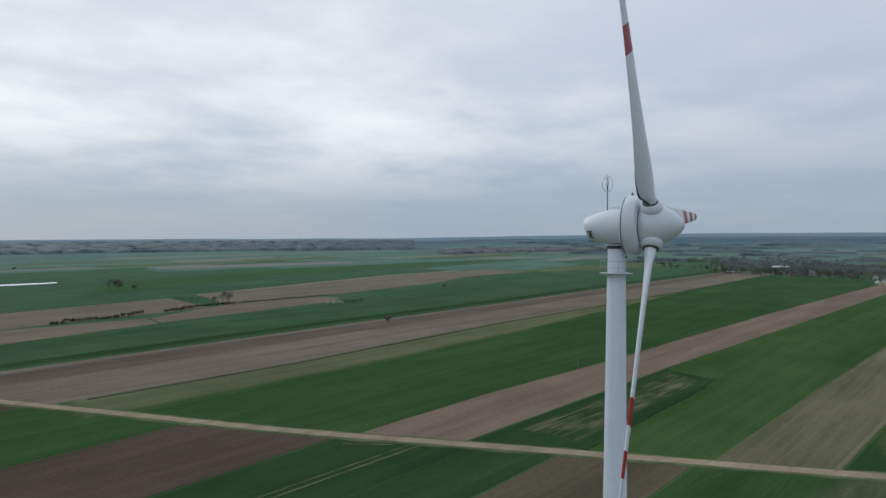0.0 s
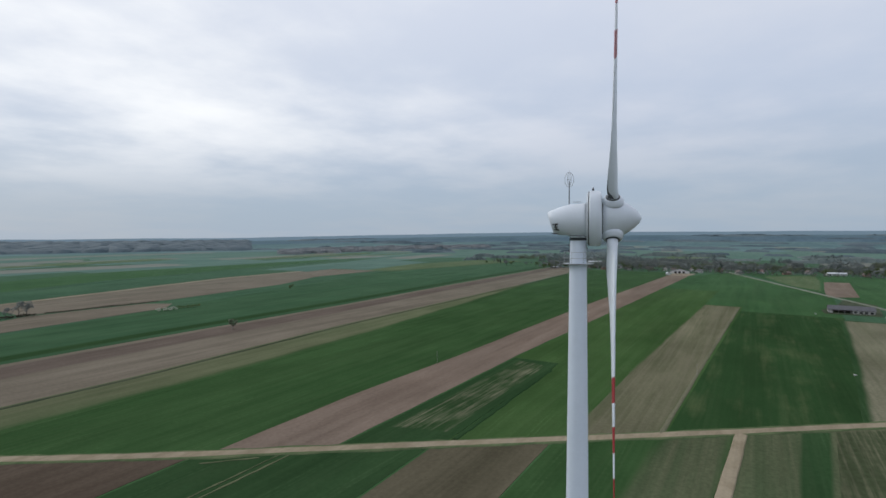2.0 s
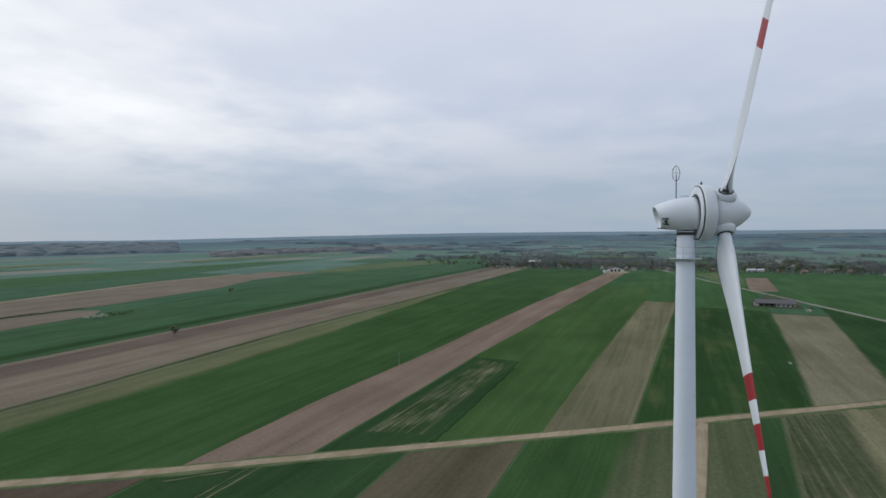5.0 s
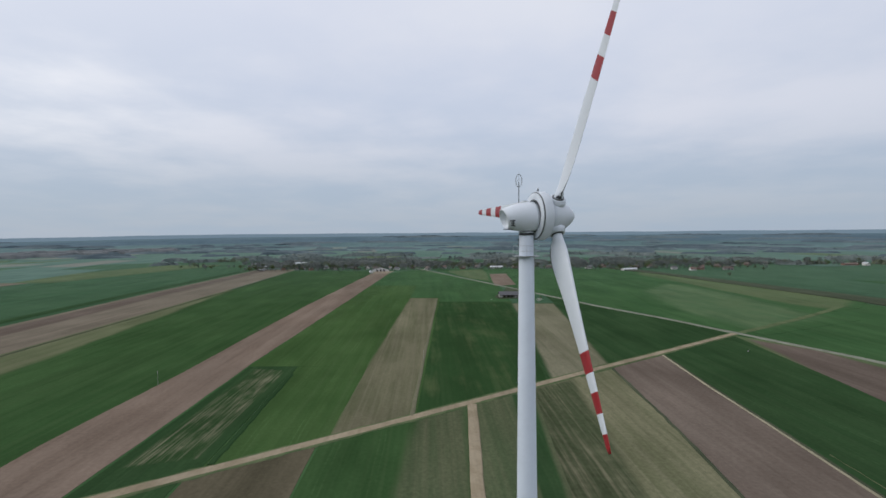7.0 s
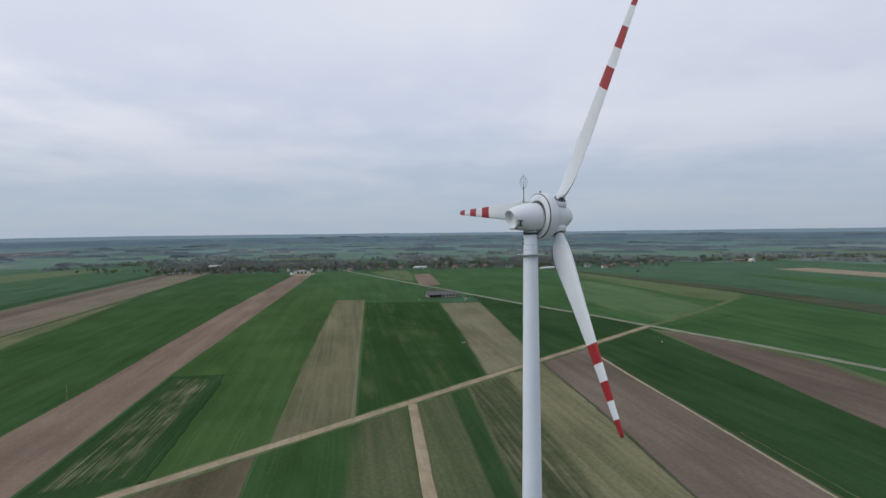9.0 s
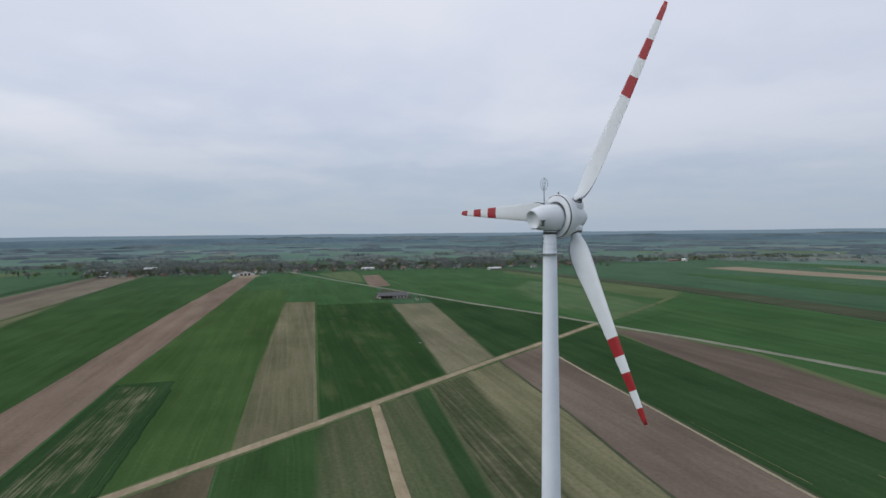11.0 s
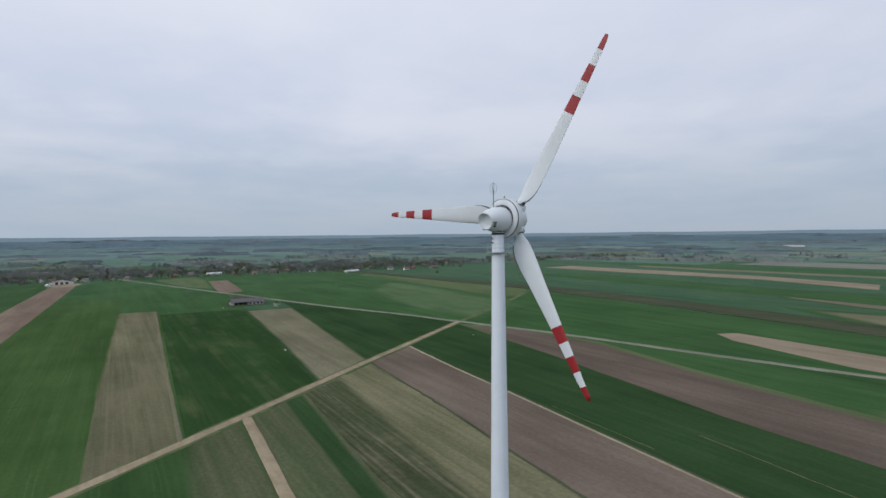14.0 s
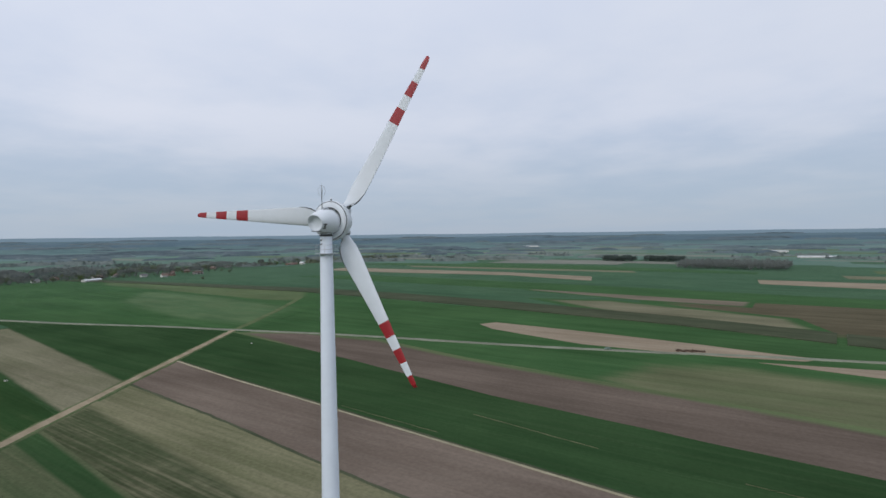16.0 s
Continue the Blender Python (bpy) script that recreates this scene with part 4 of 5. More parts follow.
def wood(label, leaf, rng_seed, spots, n_per=26, size=1.1, h=(8, 13)):
    """A wood too far to count: many trees' clumps in one mesh."""
    rng = random.Random(rng_seed)
    verts, faces = [], []
    for x, y in spots:
        hh = rng.uniform(*h)
        clumps(rng, n_per, (x, y, hh * 0.5), (hh * 0.38, hh * 0.38, hh * 0.5), size * rng.uniform(0.8, 1.2), verts, faces, 0.4)
    ob = mesh_ob("woodland", verts, faces, M[leaf])
    return tagged(ob, label, "woodland", kind="stuff")


# ---- buildings ----
M["wall_white"] = plain("white_render", (0.62, 0.61, 0.58), 0.85, vary=0.08, scale=0.4)
M["wall_grey"] = plain("grey_block_wall", (0.34, 0.33, 0.31), 0.9, vary=0.12, scale=0.4)
M["wall_pale"] = plain("weathered_pale_wall", (0.42, 0.41, 0.38), 0.9, vary=0.15, scale=0.4)
M["wall_brick"] = plain("brown_brick_wall", (0.26, 0.17, 0.13), 0.9, vary=0.12, scale=0.4)
M["roof_grey"] = plain("grey_corrugated_roof", (0.15, 0.15, 0.155), 0.85, vary=0.1, scale=0.5)
M["roof_dark"] = plain("weathered_dark_sheet_roof", (0.105, 0.105, 0.112), 0.85, vary=0.12, scale=0.4)
M["roof_red"] = plain("faded_red_roof", (0.19, 0.125, 0.105), 0.8, vary=0.12, scale=0.5)
M["roof_brown"] = plain("dark_brown_roof", (0.13, 0.10, 0.085), 0.8, vary=0.12, scale=0.5)
M["roof_pale"] = plain("pale_sheet_roof", (0.60, 0.62, 0.64), 0.6, vary=0.06, scale=0.3)
# near-black colour stands for the shade inside doorways and window holes
M["opening"] = plain("opening_shade_panel", (0.03, 0.03, 0.03), 0.7)
M["glass"] = plain("dark_window_glass", (0.04, 0.05, 0.06), 0.12)


def house(label, l, w, h, rise, wall, roof, windows=3, doors=1, door_w=1.0, door_h=2.1, chimney=True, name="house", category="house"):
    """A gabled building about its base, its ridge along x."""
    t = new(name)
    bm = bmesh.new()
    x, y = l / 2, w / 2
    vs = [bm.verts.new(p) for p in ((-x, -y, -0.2), (x, -y, -0.2), (x, y, -0.2), (-x, y, -0.2), (-x, -y, h), (x, -y, h), (x, y, h), (-x, y, h), (-x, 0, h + rise), (x, 0, h + rise))]
    for f in ((0, 1, 5, 4), (2, 3, 7, 6), (1, 2, 6, 9, 5), (3, 0, 4, 8, 7), (3, 2, 1, 0), (4, 5, 9, 8), (6, 7, 8, 9)):
        bm.faces.new([vs[i] for i in f])
    part("wall", bm, M[wall], t)
    o, k = 0.5, rise / y
    for sgn in (-1, 1):
        bm = bmesh.new()
        lo, hi = [], []
        for px in (-x - o, x + o):
            lo += [bm.verts.new((px, sgn * (y + o), h - o * k + 0.03)), bm.verts.new((px, 0, h + rise + 0.03))]
            hi += [bm.verts.new((px, sgn * (y + o), h - o * k + 0.23)), bm.verts.new((px, 0, h + rise + 0.23))]
        for f in ((lo[0], lo[1], lo[3], lo[2]), (hi[0], hi[2], hi[3], hi[1]), (lo[0], lo[2], hi[2], hi[0]), (lo[1], hi[1], hi[3], lo[3]), (lo[0], hi[0], hi[1], lo[1]), (lo[2], lo[3], hi[3], hi[2])):
            bm.faces.new(f)
        part("roof", bm, M[roof], t)
    if chimney:
        bm = bmesh.new()
        box(bm, l * 0.2, 0.3, h + rise + 0.5, 0.6, 0.6, 1.8)
        box(bm, l * 0.2, 0.3, h + rise + 1.44, 0.75, 0.75, 0.12)
        part("chimney", bm, M["wall_brick"], t)
    n = windows + doors
    for sgn in (-1, 1):
        for i in range(n):
            px = -x + l * (i + 0.5) / n
            bm = bmesh.new()
            if i < doors:
                box(bm, px, sgn * (y + 0.01), door_h / 2, door_w, 0.12, door_h)
                part("door", bm, M["opening"], t)
            else:
                box(bm, px, sgn * (y + 0.01), min(1.6, h * 0.55), 1.2, 0.10, 1.3)
                part("window", bm, M["glass"], t)
    return tagged(t, label, category)


HOUSES = [house("white rendered farmhouse with a grey gabled roof", 12, 8, 3.4, 3.0, "wall_white", "roof_grey"),
          house("white rendered house with a faded red roof", 11, 8, 3.2, 3.4, "wall_white", "roof_red"),
          house("brown brick house with a dark roof", 12, 9, 3.2, 3.2, "wall_brick", "roof_brown"),
          house("grey barn with a brown pitched roof", 18, 9, 3.6, 3.0, "wall_grey", "roof_brown", 1, 2, 3.0, 3.0, False, "barn", "barn"),
          house("low grey outbuilding with a pale sheet roof", 14, 7, 2.8, 1.4, "wall_grey", "roof_pale", 2, 1, 2.4, 2.4, False, "outbuilding", "shed")]
# the village street, house by house: x, y, turn, kind
VILLAGE = [(1122, 107, 80, 0), (1150, 122, 20, 1), (1135, 150, 95, 3), (1184, 393, 70, 4), (1200, 352, 10, 2), (1215, 318, 85, 3), (1188, 290, 30, 2), (1232, 268, 100, 0), (1195, 240, 15, 3),
           (1225, 205, 75, 2), (1210, 172, 5, 1), (1260, 360, 60, 1), (1290, 420, 85, 4), (1230, 75, 95, 2), (1180, 40, 20, 3), (1215, 5, 80, 1), (1190, -35, 100, 2), (1225, -70, 10, 3), (1183, -184, 80, 1),
           (1200, -150, 15, 2), (1190, -225, 95, 3), (1215, -262, 60, 2), (1173, -303, 85, 0), (1150, -345, 20, 2), (1165, -400, 90, 3), (1130, -440, 70, 1), (1070, -468, 85, 0), (1031, -487, 95, 1), (1055, -515, 20, 2),
           (1043, -565, 80, 3), (1100, -540, 100, 1), (1128, -590, 60, 2), (1160, -640, 85, 0), (1200, -741, 90, 1), (1185, -690, 20, 2), (1210, -1010, 80, 1), (1180, -1120, 95, 0), (1253, -1596, 85, 4), (1240, -1500, 70, 0)]
for x, y, turn, k in VILLAGE:
    tagged(copy_thing(HOUSES[k], pose(x - (58 if x > 1150 and -420 < y < 440 else 0), y, 0, 0, 0, turn)), group="village houses")
for k, (x, y, turn) in enumerate(((1310, 470, 90), (1275, 120, 80), (1250, -120, 85), (1240, -330, 95), (1230, 450, 85))):
    HOUSES[k].matrix_basis = pose(x, y, 0, 0, 0, turn)
    tagged(HOUSES[k], group="village houses")


def long_shed():
    """The open-fronted farm shed by the gravel track."""
    t = new("farm_shed")
    t.matrix_basis = pose(615, -65, 0, 0, 0, -91)
    l, w, h, rise = 35.0, 13.0, 3.6, 3.0
    x, y = l / 2, w / 2
    bm = bmesh.new()
    box(bm, 0, y - 0.15, h / 2, l, 0.3, h)
    box(bm, -x + 0.15, 0, h / 2, 0.3, w, h)
    box(bm, x - 0.15, 0, h / 2, 0.3, w, h)
    part("wall", bm, M["wall_grey"], t)
    bm = bmesh.new()
    box(bm, x - 8.5, -y + 0.15, h / 2, 16.5, 0.3, h)
    part("front_wall", bm, M["wall_pale"], t, "weathered pale front wall")
    bm = bmesh.new()
    box(bm, -x + 1.6, -y + 0.15, h / 2, 2.8, 0.3, h)
    part("end_wall", bm, M["wall_pale"], t)
    for i in range(4):
        bm = bmesh.new()
        box(bm, -x + 3.2 + i * 4.6, -y + 0.2, h / 2, 0.4, 0.4, h)
        part("post", bm, M["wall_grey"], t)
    for i in range(4):
        bm = bmesh.new()
        box(bm, x - 14.5 + i * 4.0, -y - 0.02, 1.6, 2.2, 0.12, 1.7)
        part("window", bm, M["opening"], t)
    bm = bmesh.new()
    box(bm, -2, y - 1.0, 1.2, 22, 1.2, 2.4)
    part("stored_bales", bm, M["roof_brown"], t, "dark bales stacked in the shed")
    for sgn in (-1, 1):
        bm = bmesh.new()
        k = rise / y
        lo, hi = [], []
        for px in (-x - 0.6, x + 0.6):
            lo += [bm.verts.new((px, sgn * (y + 0.8), h - 0.8 * k + 0.02)), bm.verts.new((px, 0, h + rise + 0.02))]
            hi += [bm.verts.new((px, sgn * (y + 0.8), h - 0.8 * k + 0.2)), bm.verts.new((px, 0, h + rise + 0.2))]
        for f in ((lo[0], lo[1], lo[3], lo[2]), (hi[0], hi[2], hi[3], hi[1]), (lo[0], lo[2], hi[2], hi[0]), (lo[1], hi[1], hi[3], lo[3]), (lo[0], hi[0], hi[1], lo[1]), (lo[2], lo[3], hi[3], hi[2])):
            bm.faces.new(f)
        part("roof", bm, M["roof_dark"], t, "weathered dark corrugated roof")
    tagged(t, "long open-fronted farm shed with a dark roof beside the track", "shed")


long_shed()
field("trodden dark yard round the shed", "reed", [(600, -44), (622, -43), (680, -62), (735, -74), (690, -96), (625, -90), (598, -86)])
field("bare sandy farmyard at the strip's end", "sand", [(1010, 118), (1075, 108), (1100, 150), (1012, 146)])


def farm_hall():
    """The white farm building with three dark doorways."""
    t = new("farm_hall")
    t.matrix_basis = pose(1082, 137, 0, 0, 0, -78)
    l, w, h, rise = 32.0, 14.0, 5.0, 5.5
    bm = bmesh.new()
    x, y = l / 2, w / 2
    vs = [bm.verts.new(p) for p in ((-x, -y, 0), (x, -y, 0), (x, y, 0), (-x, y, 0), (-x, -y, h * 0.7), (x, -y, h * 0.7), (x, y, h * 0.7), (-x, y, h * 0.7), (0, -y, h + rise * 0.5), (0, y, h + rise * 0.5))]
    for f in ((0, 1, 5, 8, 4), (2, 3, 7, 9, 6), (1, 2, 6, 5), (3, 0, 4, 7), (3, 2, 1, 0), (5, 6, 9, 8), (7, 4, 8, 9)):
        bm.faces.new([vs[i] for i in f])
    part("wall", bm, M["wall_white"], t)
    for sgn in (-1, 1):
        bm = bmesh.new()
        zt, zb = h + rise * 0.5, h * 0.7
        lo = [bm.verts.new((sgn * (x + 0.6), p, zb - 0.1)) for p in (-y - 0.4, y + 0.4)] + [bm.verts.new((0, p, zt + 0.03)) for p in (y + 0.4, -y - 0.4)]
        hi = [bm.verts.new(v.co + Vector((0, 0, 0.25))) for v in lo]
        bm.faces.new(lo)
        bm.faces.new(hi)
        for i in range(4):
            j = (i + 1) % 4
            bm.faces.new((lo[i], lo[j], hi[j], hi[i]))
        part("roof", bm, M["roof_grey"], t, "grey sheet roof")
    # flat panels on the closed wall, painted with the doorways' inner shade
    for px in (-8, -1, 6):
        bm = bmesh.new()
        box(bm, px, -y - 0.03, 2.1, 4.0, 0.14, 4.2)
        part("doorway", bm, M["opening"], t, "near-black panel standing for a shaded open doorway")
    tagged(t, "white farm hall with three dark doorways and grey roof", "barn")


farm_hall()
for lab, x, y, turn, l, w, h in (("long low white farm building with a pale roof", 1155, -110, -72, 30, 9, 3.2), ("long white shed at the edge of the crop", 1053, -368, -70, 34, 9, 2.6),
                                 ("small white building beside the farmyard", 1040, 152, 20, 10, 6, 2.6), ("long brown barn with a faded roof", 1149, -900, -78, 40, 10, 3.4), ("white two-storey house beside a barn", 1136, -926, 10, 12, 9, 5.2),
                                 ("long white shed far across the fields", -40, -1735, 12, 95, 12, 4.0), ("white farm shed far across the fields", 63, -2176, 10, 50, 14, 5.0), ("long white shed far across the fields", 1348, -2872, 30, 90, 14, 5.0),
                                 ("white sheet-roofed shed beyond the village", 1355, 367, -70, 38, 10, 4.0)):
    b = house(lab, l, w, h, 1.8, "wall_brick" if "brown" in lab else "wall_white", "roof_red" if "brown" in lab else "roof_pale", max(2, int(l / 7)), 1, 2.4, 2.4, False, "farm_building", "farm building")
    b.matrix_basis = pose(x, y, 0, 0, 0, turn)


# ---- trees and hedges ----
T = [make_tree(11, 11, 4.4, "twig", 340, label="bare grey-brown broadleaf tree with fine twigs"), make_tree(12, 9, 3.9, "olive_leaf", 360, label="broadleaf tree just coming into bud"), make_tree(13, 8, 3.6, "leaf", 360, label="round broadleaf tree in fresh leaf"),
     make_tree(14, 13, 4.8, "twig", 380, label="tall leafless broadleaf tree with open crown"), make_tree(15, 12, 2.6, "conifer", label="dark narrow evergreen tree", low=0.12)]
home = [(1105, 262), (270, 371), (510, 560), (1085, 250), (1120, 230)]
for t, (x, y) in zip(T, home):
    t.matrix_basis = pose(x, y, 0)
rng = random.Random(5)
belts = [(60, 1085, 1190, 170, 420), (38, 1100, 1200, -40, 160), (42, 1120, 1240, -250, -40), (48, 1050, 1180, -480, -250), (30, 1030, 1160, -640, -480), (28, 1130, 1240, -1000, -640), (16, 1150, 1260, 420, 640)]
for n, x0, x1, y0, y1 in belts:
    for _ in range(n):
        k = rng.choice((0, 0, 0, 1, 1, 2, 3, 3, 4))
        s = rng.uniform(0.75, 1.7)
        c = copy_thing(T[k], pose(0, 0, 0))
        c.matrix_basis = pose(rng.uniform(x0, x1), rng.uniform(y0, y1), 0, 0, 0, rng.uniform(0, 360)) @ Matrix.Diagonal((s, s, s * rng.uniform(0.85, 1.15), 1))
        tagged(c, group="village trees")
for x, y, k, s in ((160, 838, 1, 2.0), (150, 844, 0, 1.6), (180, 842, 2, 1.1), (590, -92, 2, 0.5), (200, 590, 0, 1.0), (214, 600, 0, 1.35), (222, 604, 3, 1.1), (90, 1500, 2, 1.0), (1000, -610, 1, 1.0), (870, -470, 1, 0.9)):
    c = copy_thing(T[k], pose(0, 0, 0))
    c.matrix_basis = pose(x, y, 0, 0, 0, 40 * k) @ Matrix.Diagonal((s, s, s, 1))


def shrub(label, leaf, seed, length, width, h, n, size=0.3):
    verts, faces = [], []
    r = random.Random(seed)
    k = max(2, int(length / (h * 0.9)))
    for i in range(k):
        hh = h * r.uniform(0.55, 1.1)
        clumps(r, n // k, ((i + 0.5) / k * length - length / 2, r.uniform(-0.3, 0.3) * width, hh * 0.5), (h * 0.62, width * 0.6, hh * 0.55), size, verts, faces, 0.4)
    ob = mesh_ob("bush", verts, faces, M[leaf])
    return tagged(ob, label, "bush")


for lab, leaf, x, y, turn, l, w, h, n in (("row of white blossoming bushes in the crop", "blossom", 306, 519, 0, 20, 6, 4.5, 900), ("green bushes at the end of the blossoming row", "leaf", 330, 518, 0, 24, 6, 4.0, 900),
                                          ("round pale blossoming bush by the shed", "blossom", 572, -86, 0, 6, 5, 4.5, 260), ("bushes at the corner of the brown field", "leaf", 200, 676, -75, 50, 5, 3.0, 500)):
    shrub(lab, leaf, int(x), l, w, h, n).matrix_basis = pose(x, y, 0, 0, 0, turn)
for i in range(18):
    f = i / 17
    x = 60 + 160 * f
    y = 563 + 38 * f + 4 * math.sin(i)
    if rng.random() < 0.85:
        shrub("low brown hedge bushes along a ditch", "hedge", 300 + i, rng.uniform(9, 14), 4, rng.uniform(2.4, 5.0), 300, 0.5).matrix_basis = pose(x, y, 0, 0, 0, 14)
for i in range(11):
    x, y = 240 + i * 10, 601 - i * 0.4
    shrub("low brown hedge bushes along a ditch", "hedge", 340 + i, 10, 2.4, rng.uniform(1.2, 2.2), 140, 0.4).matrix_basis = pose(x, y, 0)


def spots(seed, n, x0, x1, y0, y1):
    r = random.Random(seed)
    return [(r.uniform(x0, x1), r.uniform(y0, y1)) for _ in range(n)]


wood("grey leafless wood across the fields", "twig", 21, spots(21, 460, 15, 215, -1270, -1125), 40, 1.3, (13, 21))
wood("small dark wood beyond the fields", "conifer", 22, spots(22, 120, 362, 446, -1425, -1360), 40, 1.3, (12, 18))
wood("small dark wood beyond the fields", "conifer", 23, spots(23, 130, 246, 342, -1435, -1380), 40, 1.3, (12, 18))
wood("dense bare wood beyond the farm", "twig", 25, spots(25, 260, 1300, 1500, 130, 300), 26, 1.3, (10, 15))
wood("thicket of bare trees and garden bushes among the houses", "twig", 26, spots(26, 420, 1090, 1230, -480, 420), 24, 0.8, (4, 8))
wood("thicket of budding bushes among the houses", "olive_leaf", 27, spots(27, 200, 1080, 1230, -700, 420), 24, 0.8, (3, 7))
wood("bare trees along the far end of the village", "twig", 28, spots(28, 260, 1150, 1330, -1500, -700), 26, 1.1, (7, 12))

# groves of taller bare trees behind and between the houses
grove = random.Random(31)
for k in range(20):
    gx, gy = grove.uniform(1190, 1520), -720 + 68 * k + grove.uniform(-30, 30)
    gl, gw = grove.uniform(18, 60), grove.uniform(12, 30)
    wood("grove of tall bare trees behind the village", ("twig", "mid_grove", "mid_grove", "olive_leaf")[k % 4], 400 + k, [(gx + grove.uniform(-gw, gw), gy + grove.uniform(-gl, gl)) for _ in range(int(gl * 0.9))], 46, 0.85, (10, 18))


# ---- distance ----
def canopy(verts, faces, r, cx, cy, az, l, w, h, step):
    """One block of wood seen as a closed, lumpy canopy with ragged edges."""
    nu, nv = max(4, int(2 * l / step)), max(3, int(2 * w / step))
    k = len(verts)
    for i in range(nu + 1):
        for j in range(nv + 1):
            u, v = (i / nu * 2 - 1), (j / nv * 2 - 1)
            edge = max(abs(u), abs(v))
            uu, vv = u * l + r.uniform(-0.35, 0.35) * step, v * w * (0.7 + 0.3 * math.sin(3 * u + cx)) + r.uniform(-0.35, 0.35) * step
            x, y = cx + vv * math.cos(az) - uu * math.sin(az), cy + vv * math.sin(az) + uu * math.cos(az)
            z = ground_z(x, y) + (-0.5 if edge > 0.999 else h * (1.0 - 0.55 * u ** 4) * (0.86 + 0.14 * math.sin(uu * 0.06 + cy)) * r.uniform(*((0.8, 1.06) if step < 12 else (0.93, 1.04))))
            verts.append((x, y, z))
    for i in range(nu):
        for j in range(nv):
            a = k + i * (nv + 1) + j
            faces.append((a, a + 1, a + nv + 2, a + nv + 1))


def distant_woods():
    """Belts and blocks of wood out to the skyline, thicker the farther they lie."""
    r = random.Random(99)
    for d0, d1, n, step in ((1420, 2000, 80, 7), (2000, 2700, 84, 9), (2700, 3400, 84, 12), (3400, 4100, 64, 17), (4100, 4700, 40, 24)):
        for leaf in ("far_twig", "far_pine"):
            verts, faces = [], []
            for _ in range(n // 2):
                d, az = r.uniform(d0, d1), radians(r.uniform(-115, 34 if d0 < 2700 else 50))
                l, w = r.uniform(20, 60) * r.uniform(1, 2.6) * d / 2000, r.uniform(6, 22) * d / 2000
                x, y = d * math.cos(az), d * math.sin(az)
                if x > 0 and y < -1050 and x < 480 and y > -1500:
                    continue
                canopy(verts, faces, r, x, y, az, l, w, r.uniform(8, 12), step)
                for _ in range(int(l / 9) if d0 < 2000 else 0):
                    u, v = r.uniform(-l, l), r.uniform(-w, w) * 1.1
                    h = r.uniform(8, 12)
                    px, py = x + v * math.cos(az) - u * math.sin(az), y + v * math.sin(az) + u * math.cos(az)
                    clumps(r, 10, (px, py, ground_z(px, py) + h * 0.6), (h * 0.5, h * 0.5, h * 0.45), 1.2 + d / 1500, verts, faces, 0.3)
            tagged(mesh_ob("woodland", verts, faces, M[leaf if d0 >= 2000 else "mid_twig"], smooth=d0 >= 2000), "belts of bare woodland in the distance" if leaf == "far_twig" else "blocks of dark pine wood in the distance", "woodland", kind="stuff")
    # the long forest edge beyond the wheat
    verts, faces = [], []
    for a in range(52, 104, 2):
        az = radians(a)
        for d, w in ((2840, 120), (3080, 130), (3320, 130), (3560, 130), (3800, 140), (4060, 150), (4330, 160), (4600, 160)):
            canopy(verts, faces, r, d * math.cos(az), d * math.sin(az), az, d * 0.024, w, r.uniform(15, 18), 22)
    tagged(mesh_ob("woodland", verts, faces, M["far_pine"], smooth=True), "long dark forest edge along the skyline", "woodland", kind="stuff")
    # the wide bare wood beyond the brown strip's end
    verts, faces = [], []
    for a in range(27, 48, 2):
        az = radians(a)
        near = 2850 - 35 * (a - 27)
        for k in range(4):
            d = near + 150 * k
            canopy(verts, faces, r, d * math.cos(az), d * math.sin(az), az, d * 0.022, 78, r.uniform(11, 16), 13)
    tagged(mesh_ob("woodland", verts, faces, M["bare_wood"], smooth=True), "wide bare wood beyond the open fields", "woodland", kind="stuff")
    # tree masses filling the village gardens and the land behind
    for leaf, seed, boxes in (("twig", 5, ((1200, 1330, -660, 460, 60), (1330, 1460, -900, 500, 50))), ("olive_leaf", 6, ((1180, 1300, -660, 430, 26), (1150, 1260, -1400, -650, 20)))):
        rr = random.Random(seed)
        verts, faces = [], []
        for x0, x1, y0, y1, n in boxes:
            for _ in range(n):
                x, y = rr.uniform(x0, x1), rr.uniform(y0, y1)
                l, w = rr.uniform(8, 34), rr.uniform(5, 12)
                canopy(verts, faces, rr, x, y, 0.0, l, w, rr.uniform(6, 12), 4.0)
                for _ in range(int(l / 3)):
                    h = rr.uniform(8, 15)
                    clumps(rr, 14, (x + rr.uniform(-w, w), y + rr.uniform(-l, l), h * 0.55), (h * 0.4, h * 0.4, h * 0.45), 0.9, verts, faces, 0.3)
        tagged(mesh_ob("woodland", verts, faces, M[leaf]), "bare garden trees massed round the village" if leaf == "twig" else "budding hedges and orchards round the village", "woodland", kind="stuff")


# distance haze is mixed into these wood colours, bluish and pale
M["mid_twig"] = leaf_mat("hazed_mid_woods", (0.114, 0.144, 0.140), (0.156, 0.186, 0.174), 0.08)
M["bare_wood"] = leaf_mat("hazed_purplish_woods", (0.100, 0.112, 0.118), (0.135, 0.148, 0.150), 0.06)
M["far_twig"] = leaf_mat("hazed_far_twigs", (0.100, 0.136, 0.148), (0.124, 0.162, 0.172), 0.05)
M["far_pine"] = leaf_mat("hazed_far_pines", (0.074, 0.104, 0.120), (0.090, 0.122, 0.138), 0.05)
distant_woods()


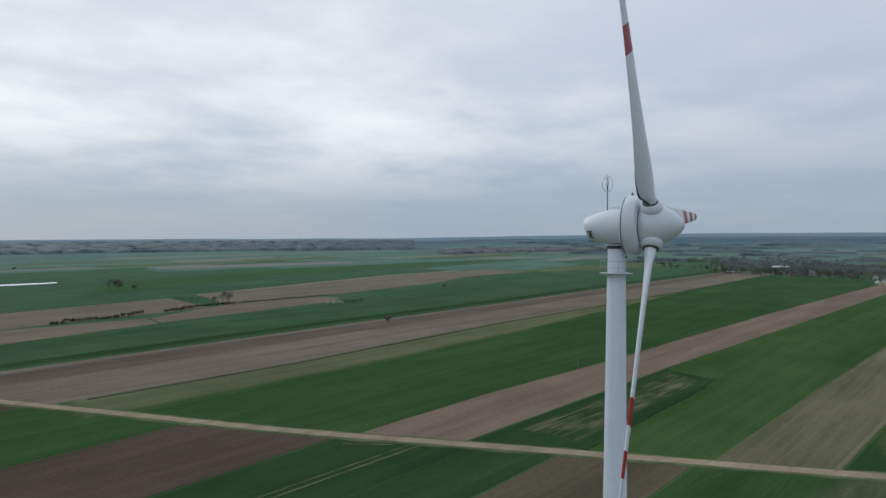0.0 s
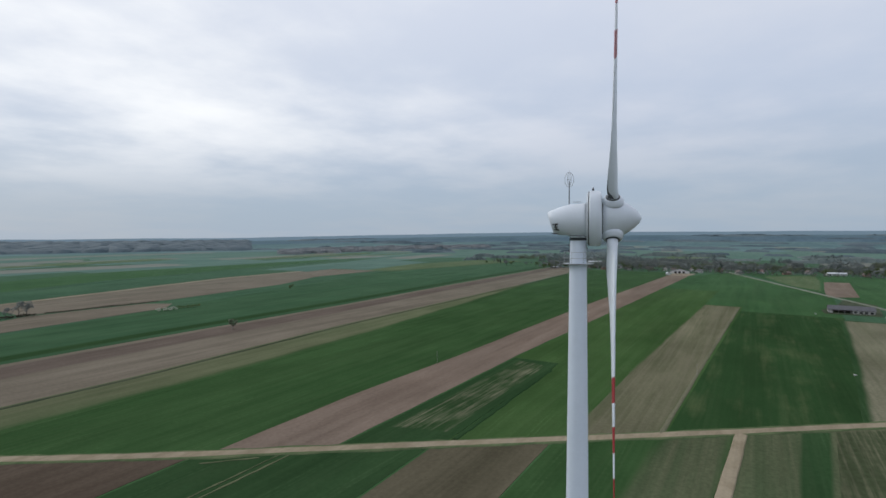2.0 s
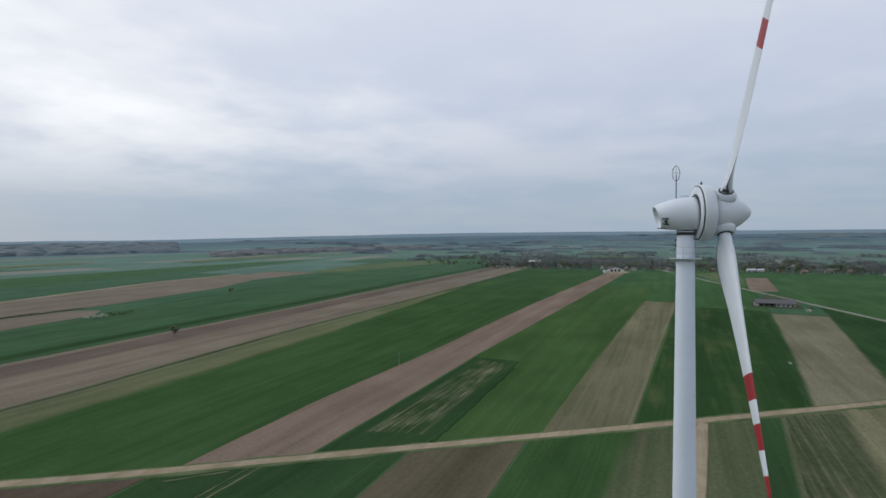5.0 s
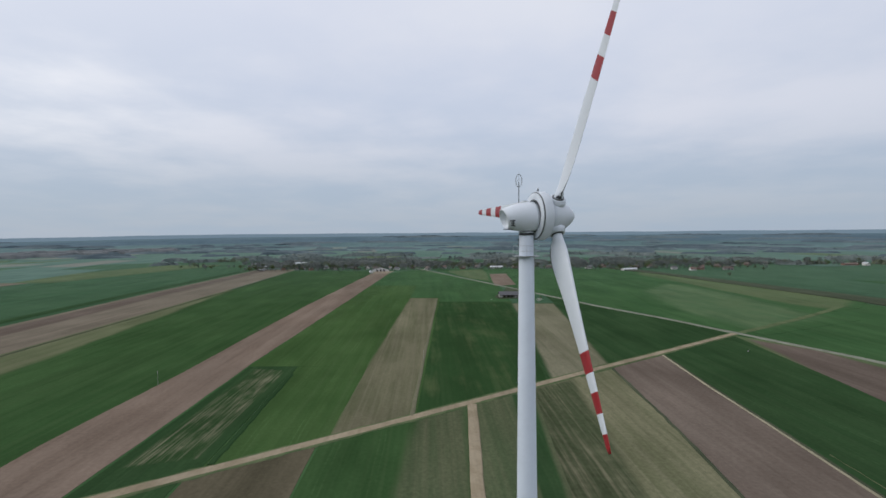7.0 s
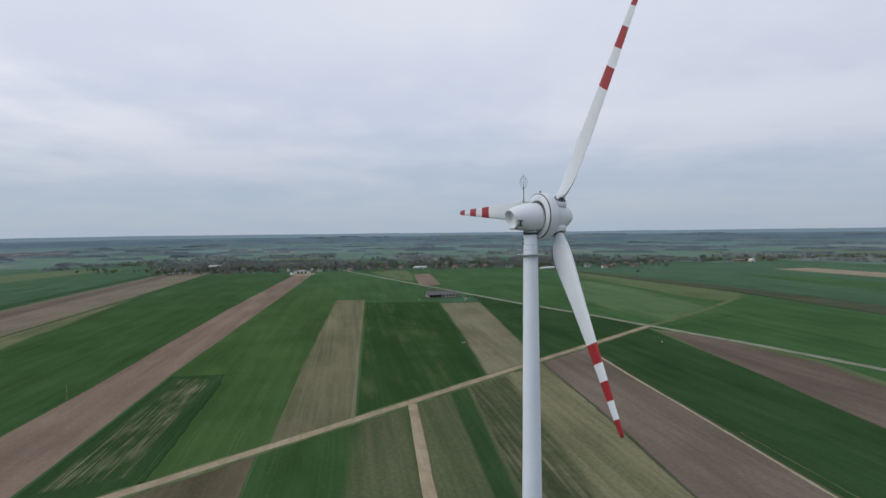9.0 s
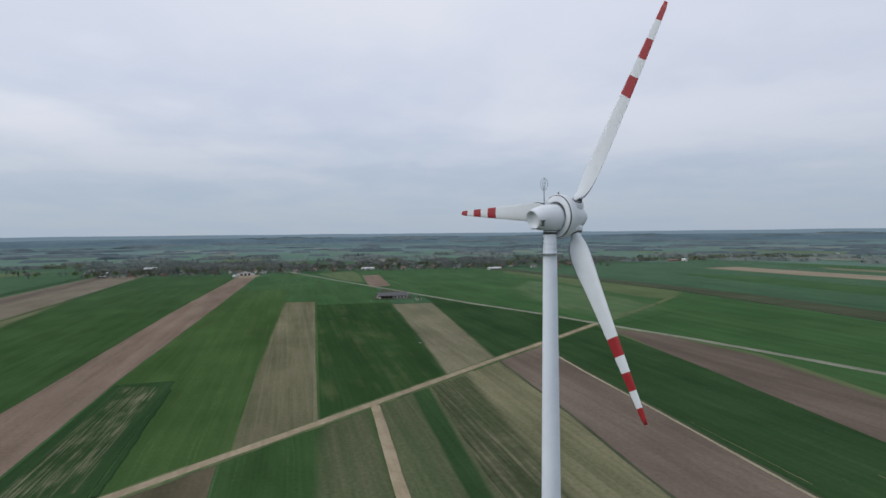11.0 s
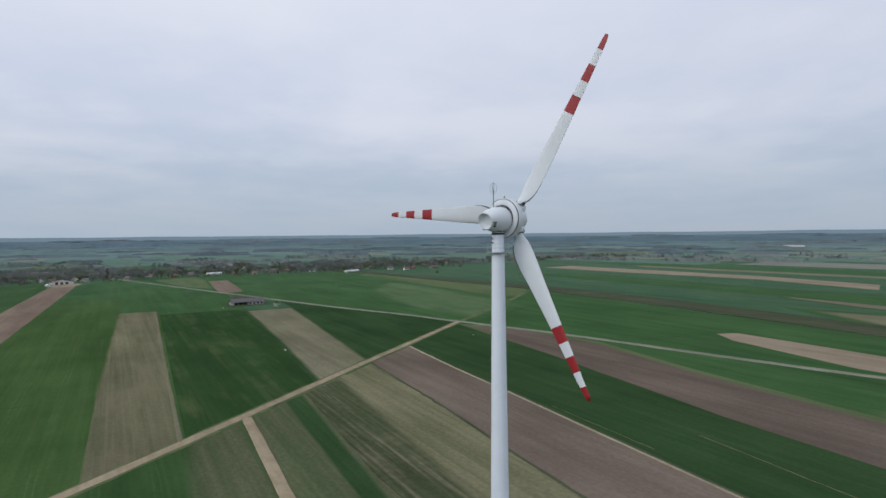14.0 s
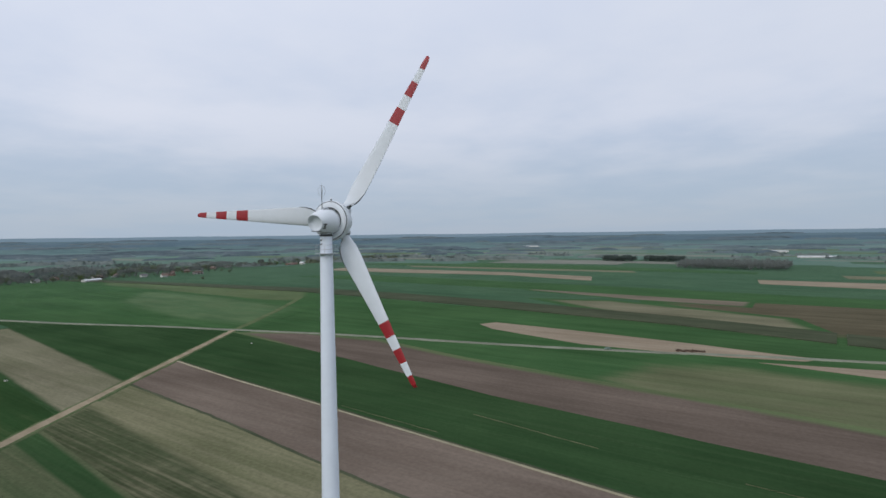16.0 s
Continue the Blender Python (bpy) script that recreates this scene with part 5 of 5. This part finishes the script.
def skyline():
    """A glowing ring in haze blue, its top fitted to the horizon in view."""
    r = random.Random(3)
    m = bpy.data.materials.new("glowing_haze")
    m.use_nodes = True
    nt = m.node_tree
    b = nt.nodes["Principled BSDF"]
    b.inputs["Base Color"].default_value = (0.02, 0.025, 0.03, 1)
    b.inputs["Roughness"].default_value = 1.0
    # the haze colour is given off as emission, with no lamp behind it
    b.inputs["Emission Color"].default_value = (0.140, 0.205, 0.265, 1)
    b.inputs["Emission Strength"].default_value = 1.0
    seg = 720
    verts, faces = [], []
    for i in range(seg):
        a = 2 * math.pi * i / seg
        h = rim_height(math.cos(a), math.sin(a)) + 13 + 3.5 * noise.noise((math.cos(a) * 9, math.sin(a) * 9, 0)) + r.uniform(-0.7, 0.7)
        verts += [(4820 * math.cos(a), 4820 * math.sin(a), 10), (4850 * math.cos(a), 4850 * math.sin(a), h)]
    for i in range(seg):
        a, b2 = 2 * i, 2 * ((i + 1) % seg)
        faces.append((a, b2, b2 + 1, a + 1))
    tagged(mesh_ob("backdrop", verts, faces, m), "glowing ring standing in for the hazy blue distance", "backdrop", kind="structure")


skyline()

# thin poles standing in the crop, and small white things left in the fields
for x, y, h in ((255, 171, 7.5), (303, 38, 6.0)):
    p = new("pole")
    p.matrix_basis = pose(x, y, 0)
    bm = bmesh.new()
    tube(bm, (0, 0, -0.2), (0, 0, h), 0.09, 0.07, 8)
    part("post", bm, M["wall_grey"], p)
    bm = bmesh.new()
    tube(bm, (-0.5, 0, h - 0.3), (0.5, 0, h - 0.3), 0.05, 0.05, 6)
    part("crossarm", bm, M["wall_grey"], p)
    tagged(p, "thin grey concrete pole standing in the wheat", "pole", group="field poles")
for x, y in ((342, -34), (314, -166), (590, -36)):
    verts, faces = [], []
    clumps(random.Random(int(x)), 40, (0, 0, 0.35), (0.8, 0.6, 0.4), 0.3, verts, faces, 0.5)
    tagged(mesh_ob("lime_heap", verts, faces, M["wall_white"]), "small heap of pale lime on green crop", "heap", group="field heaps").matrix_basis = pose(x, y, 0.2)


def small_car():
    """A hatchback standing on the gravel track."""
    t = new("car")
    t.matrix_basis = pose(95, -272.5, 0.52, 0, 0, 17)
    bm = bmesh.new()
    box(bm, 0, 0, 0.62, 4.1, 1.7, 0.62, 0, 0.12)
    part("body", bm, M["car_paint"], t, "dull green painted body", True)
    bm = bmesh.new()
    x0, x1 = -1.75, 0.85
    low = [bm.verts.new(p) for p in ((x0, -0.78, 0.92), (x1, -0.78, 0.92), (x1, 0.78, 0.92), (x0, 0.78, 0.92))]
    top = [bm.verts.new(p) for p in ((x0 + 0.35, -0.62, 1.45), (x1 - 0.75, -0.62, 1.45), (x1 - 0.75, 0.62, 1.45), (x0 + 0.35, 0.62, 1.45))]
    bm.faces.new(top)
    for i in range(4):
        j = (i + 1) % 4
        bm.faces.new((low[i], low[j], top[j], top[i]))
    part("cabin", bm, M["glass"], t, "dark glazed cabin")
    bm = bmesh.new()
    box(bm, -0.45, 0, 1.47, 1.5, 1.26, 0.06, 0, 0.02)
    part("roof", bm, M["car_paint"], t)
    for wx in (-1.25, 1.3):
        for wy in (-0.8, 0.8):
            bm = bmesh.new()
            tube(bm, (wx, wy - 0.1, 0.31), (wx, wy + 0.1, 0.31), 0.31, 0.31, 16)
            w = part("wheel", bm, M["dark"], t)
            bm = bmesh.new()
            tube(bm, (wx, wy - 0.11, 0.31), (wx, wy + 0.11, 0.31), 0.18, 0.18, 12)
            part("rim", bm, M["grey"], w)
    tagged(t, "small green car standing on the gravel track", "car")


M["car_paint"] = plain("green_car_paint", (0.12, 0.21, 0.15), 0.35, vary=0.05)
small_car()
M["brush"] = leaf_mat("reddish_brush", (0.125, 0.088, 0.068), (0.185, 0.135, 0.105))
shrub("long heap of reddish cut brushwood on bare sand", "brush", 77, 17, 3.6, 1.0, 1500, 0.45).matrix_basis = pose(50, -295.5, 0, 0, 0, 20)
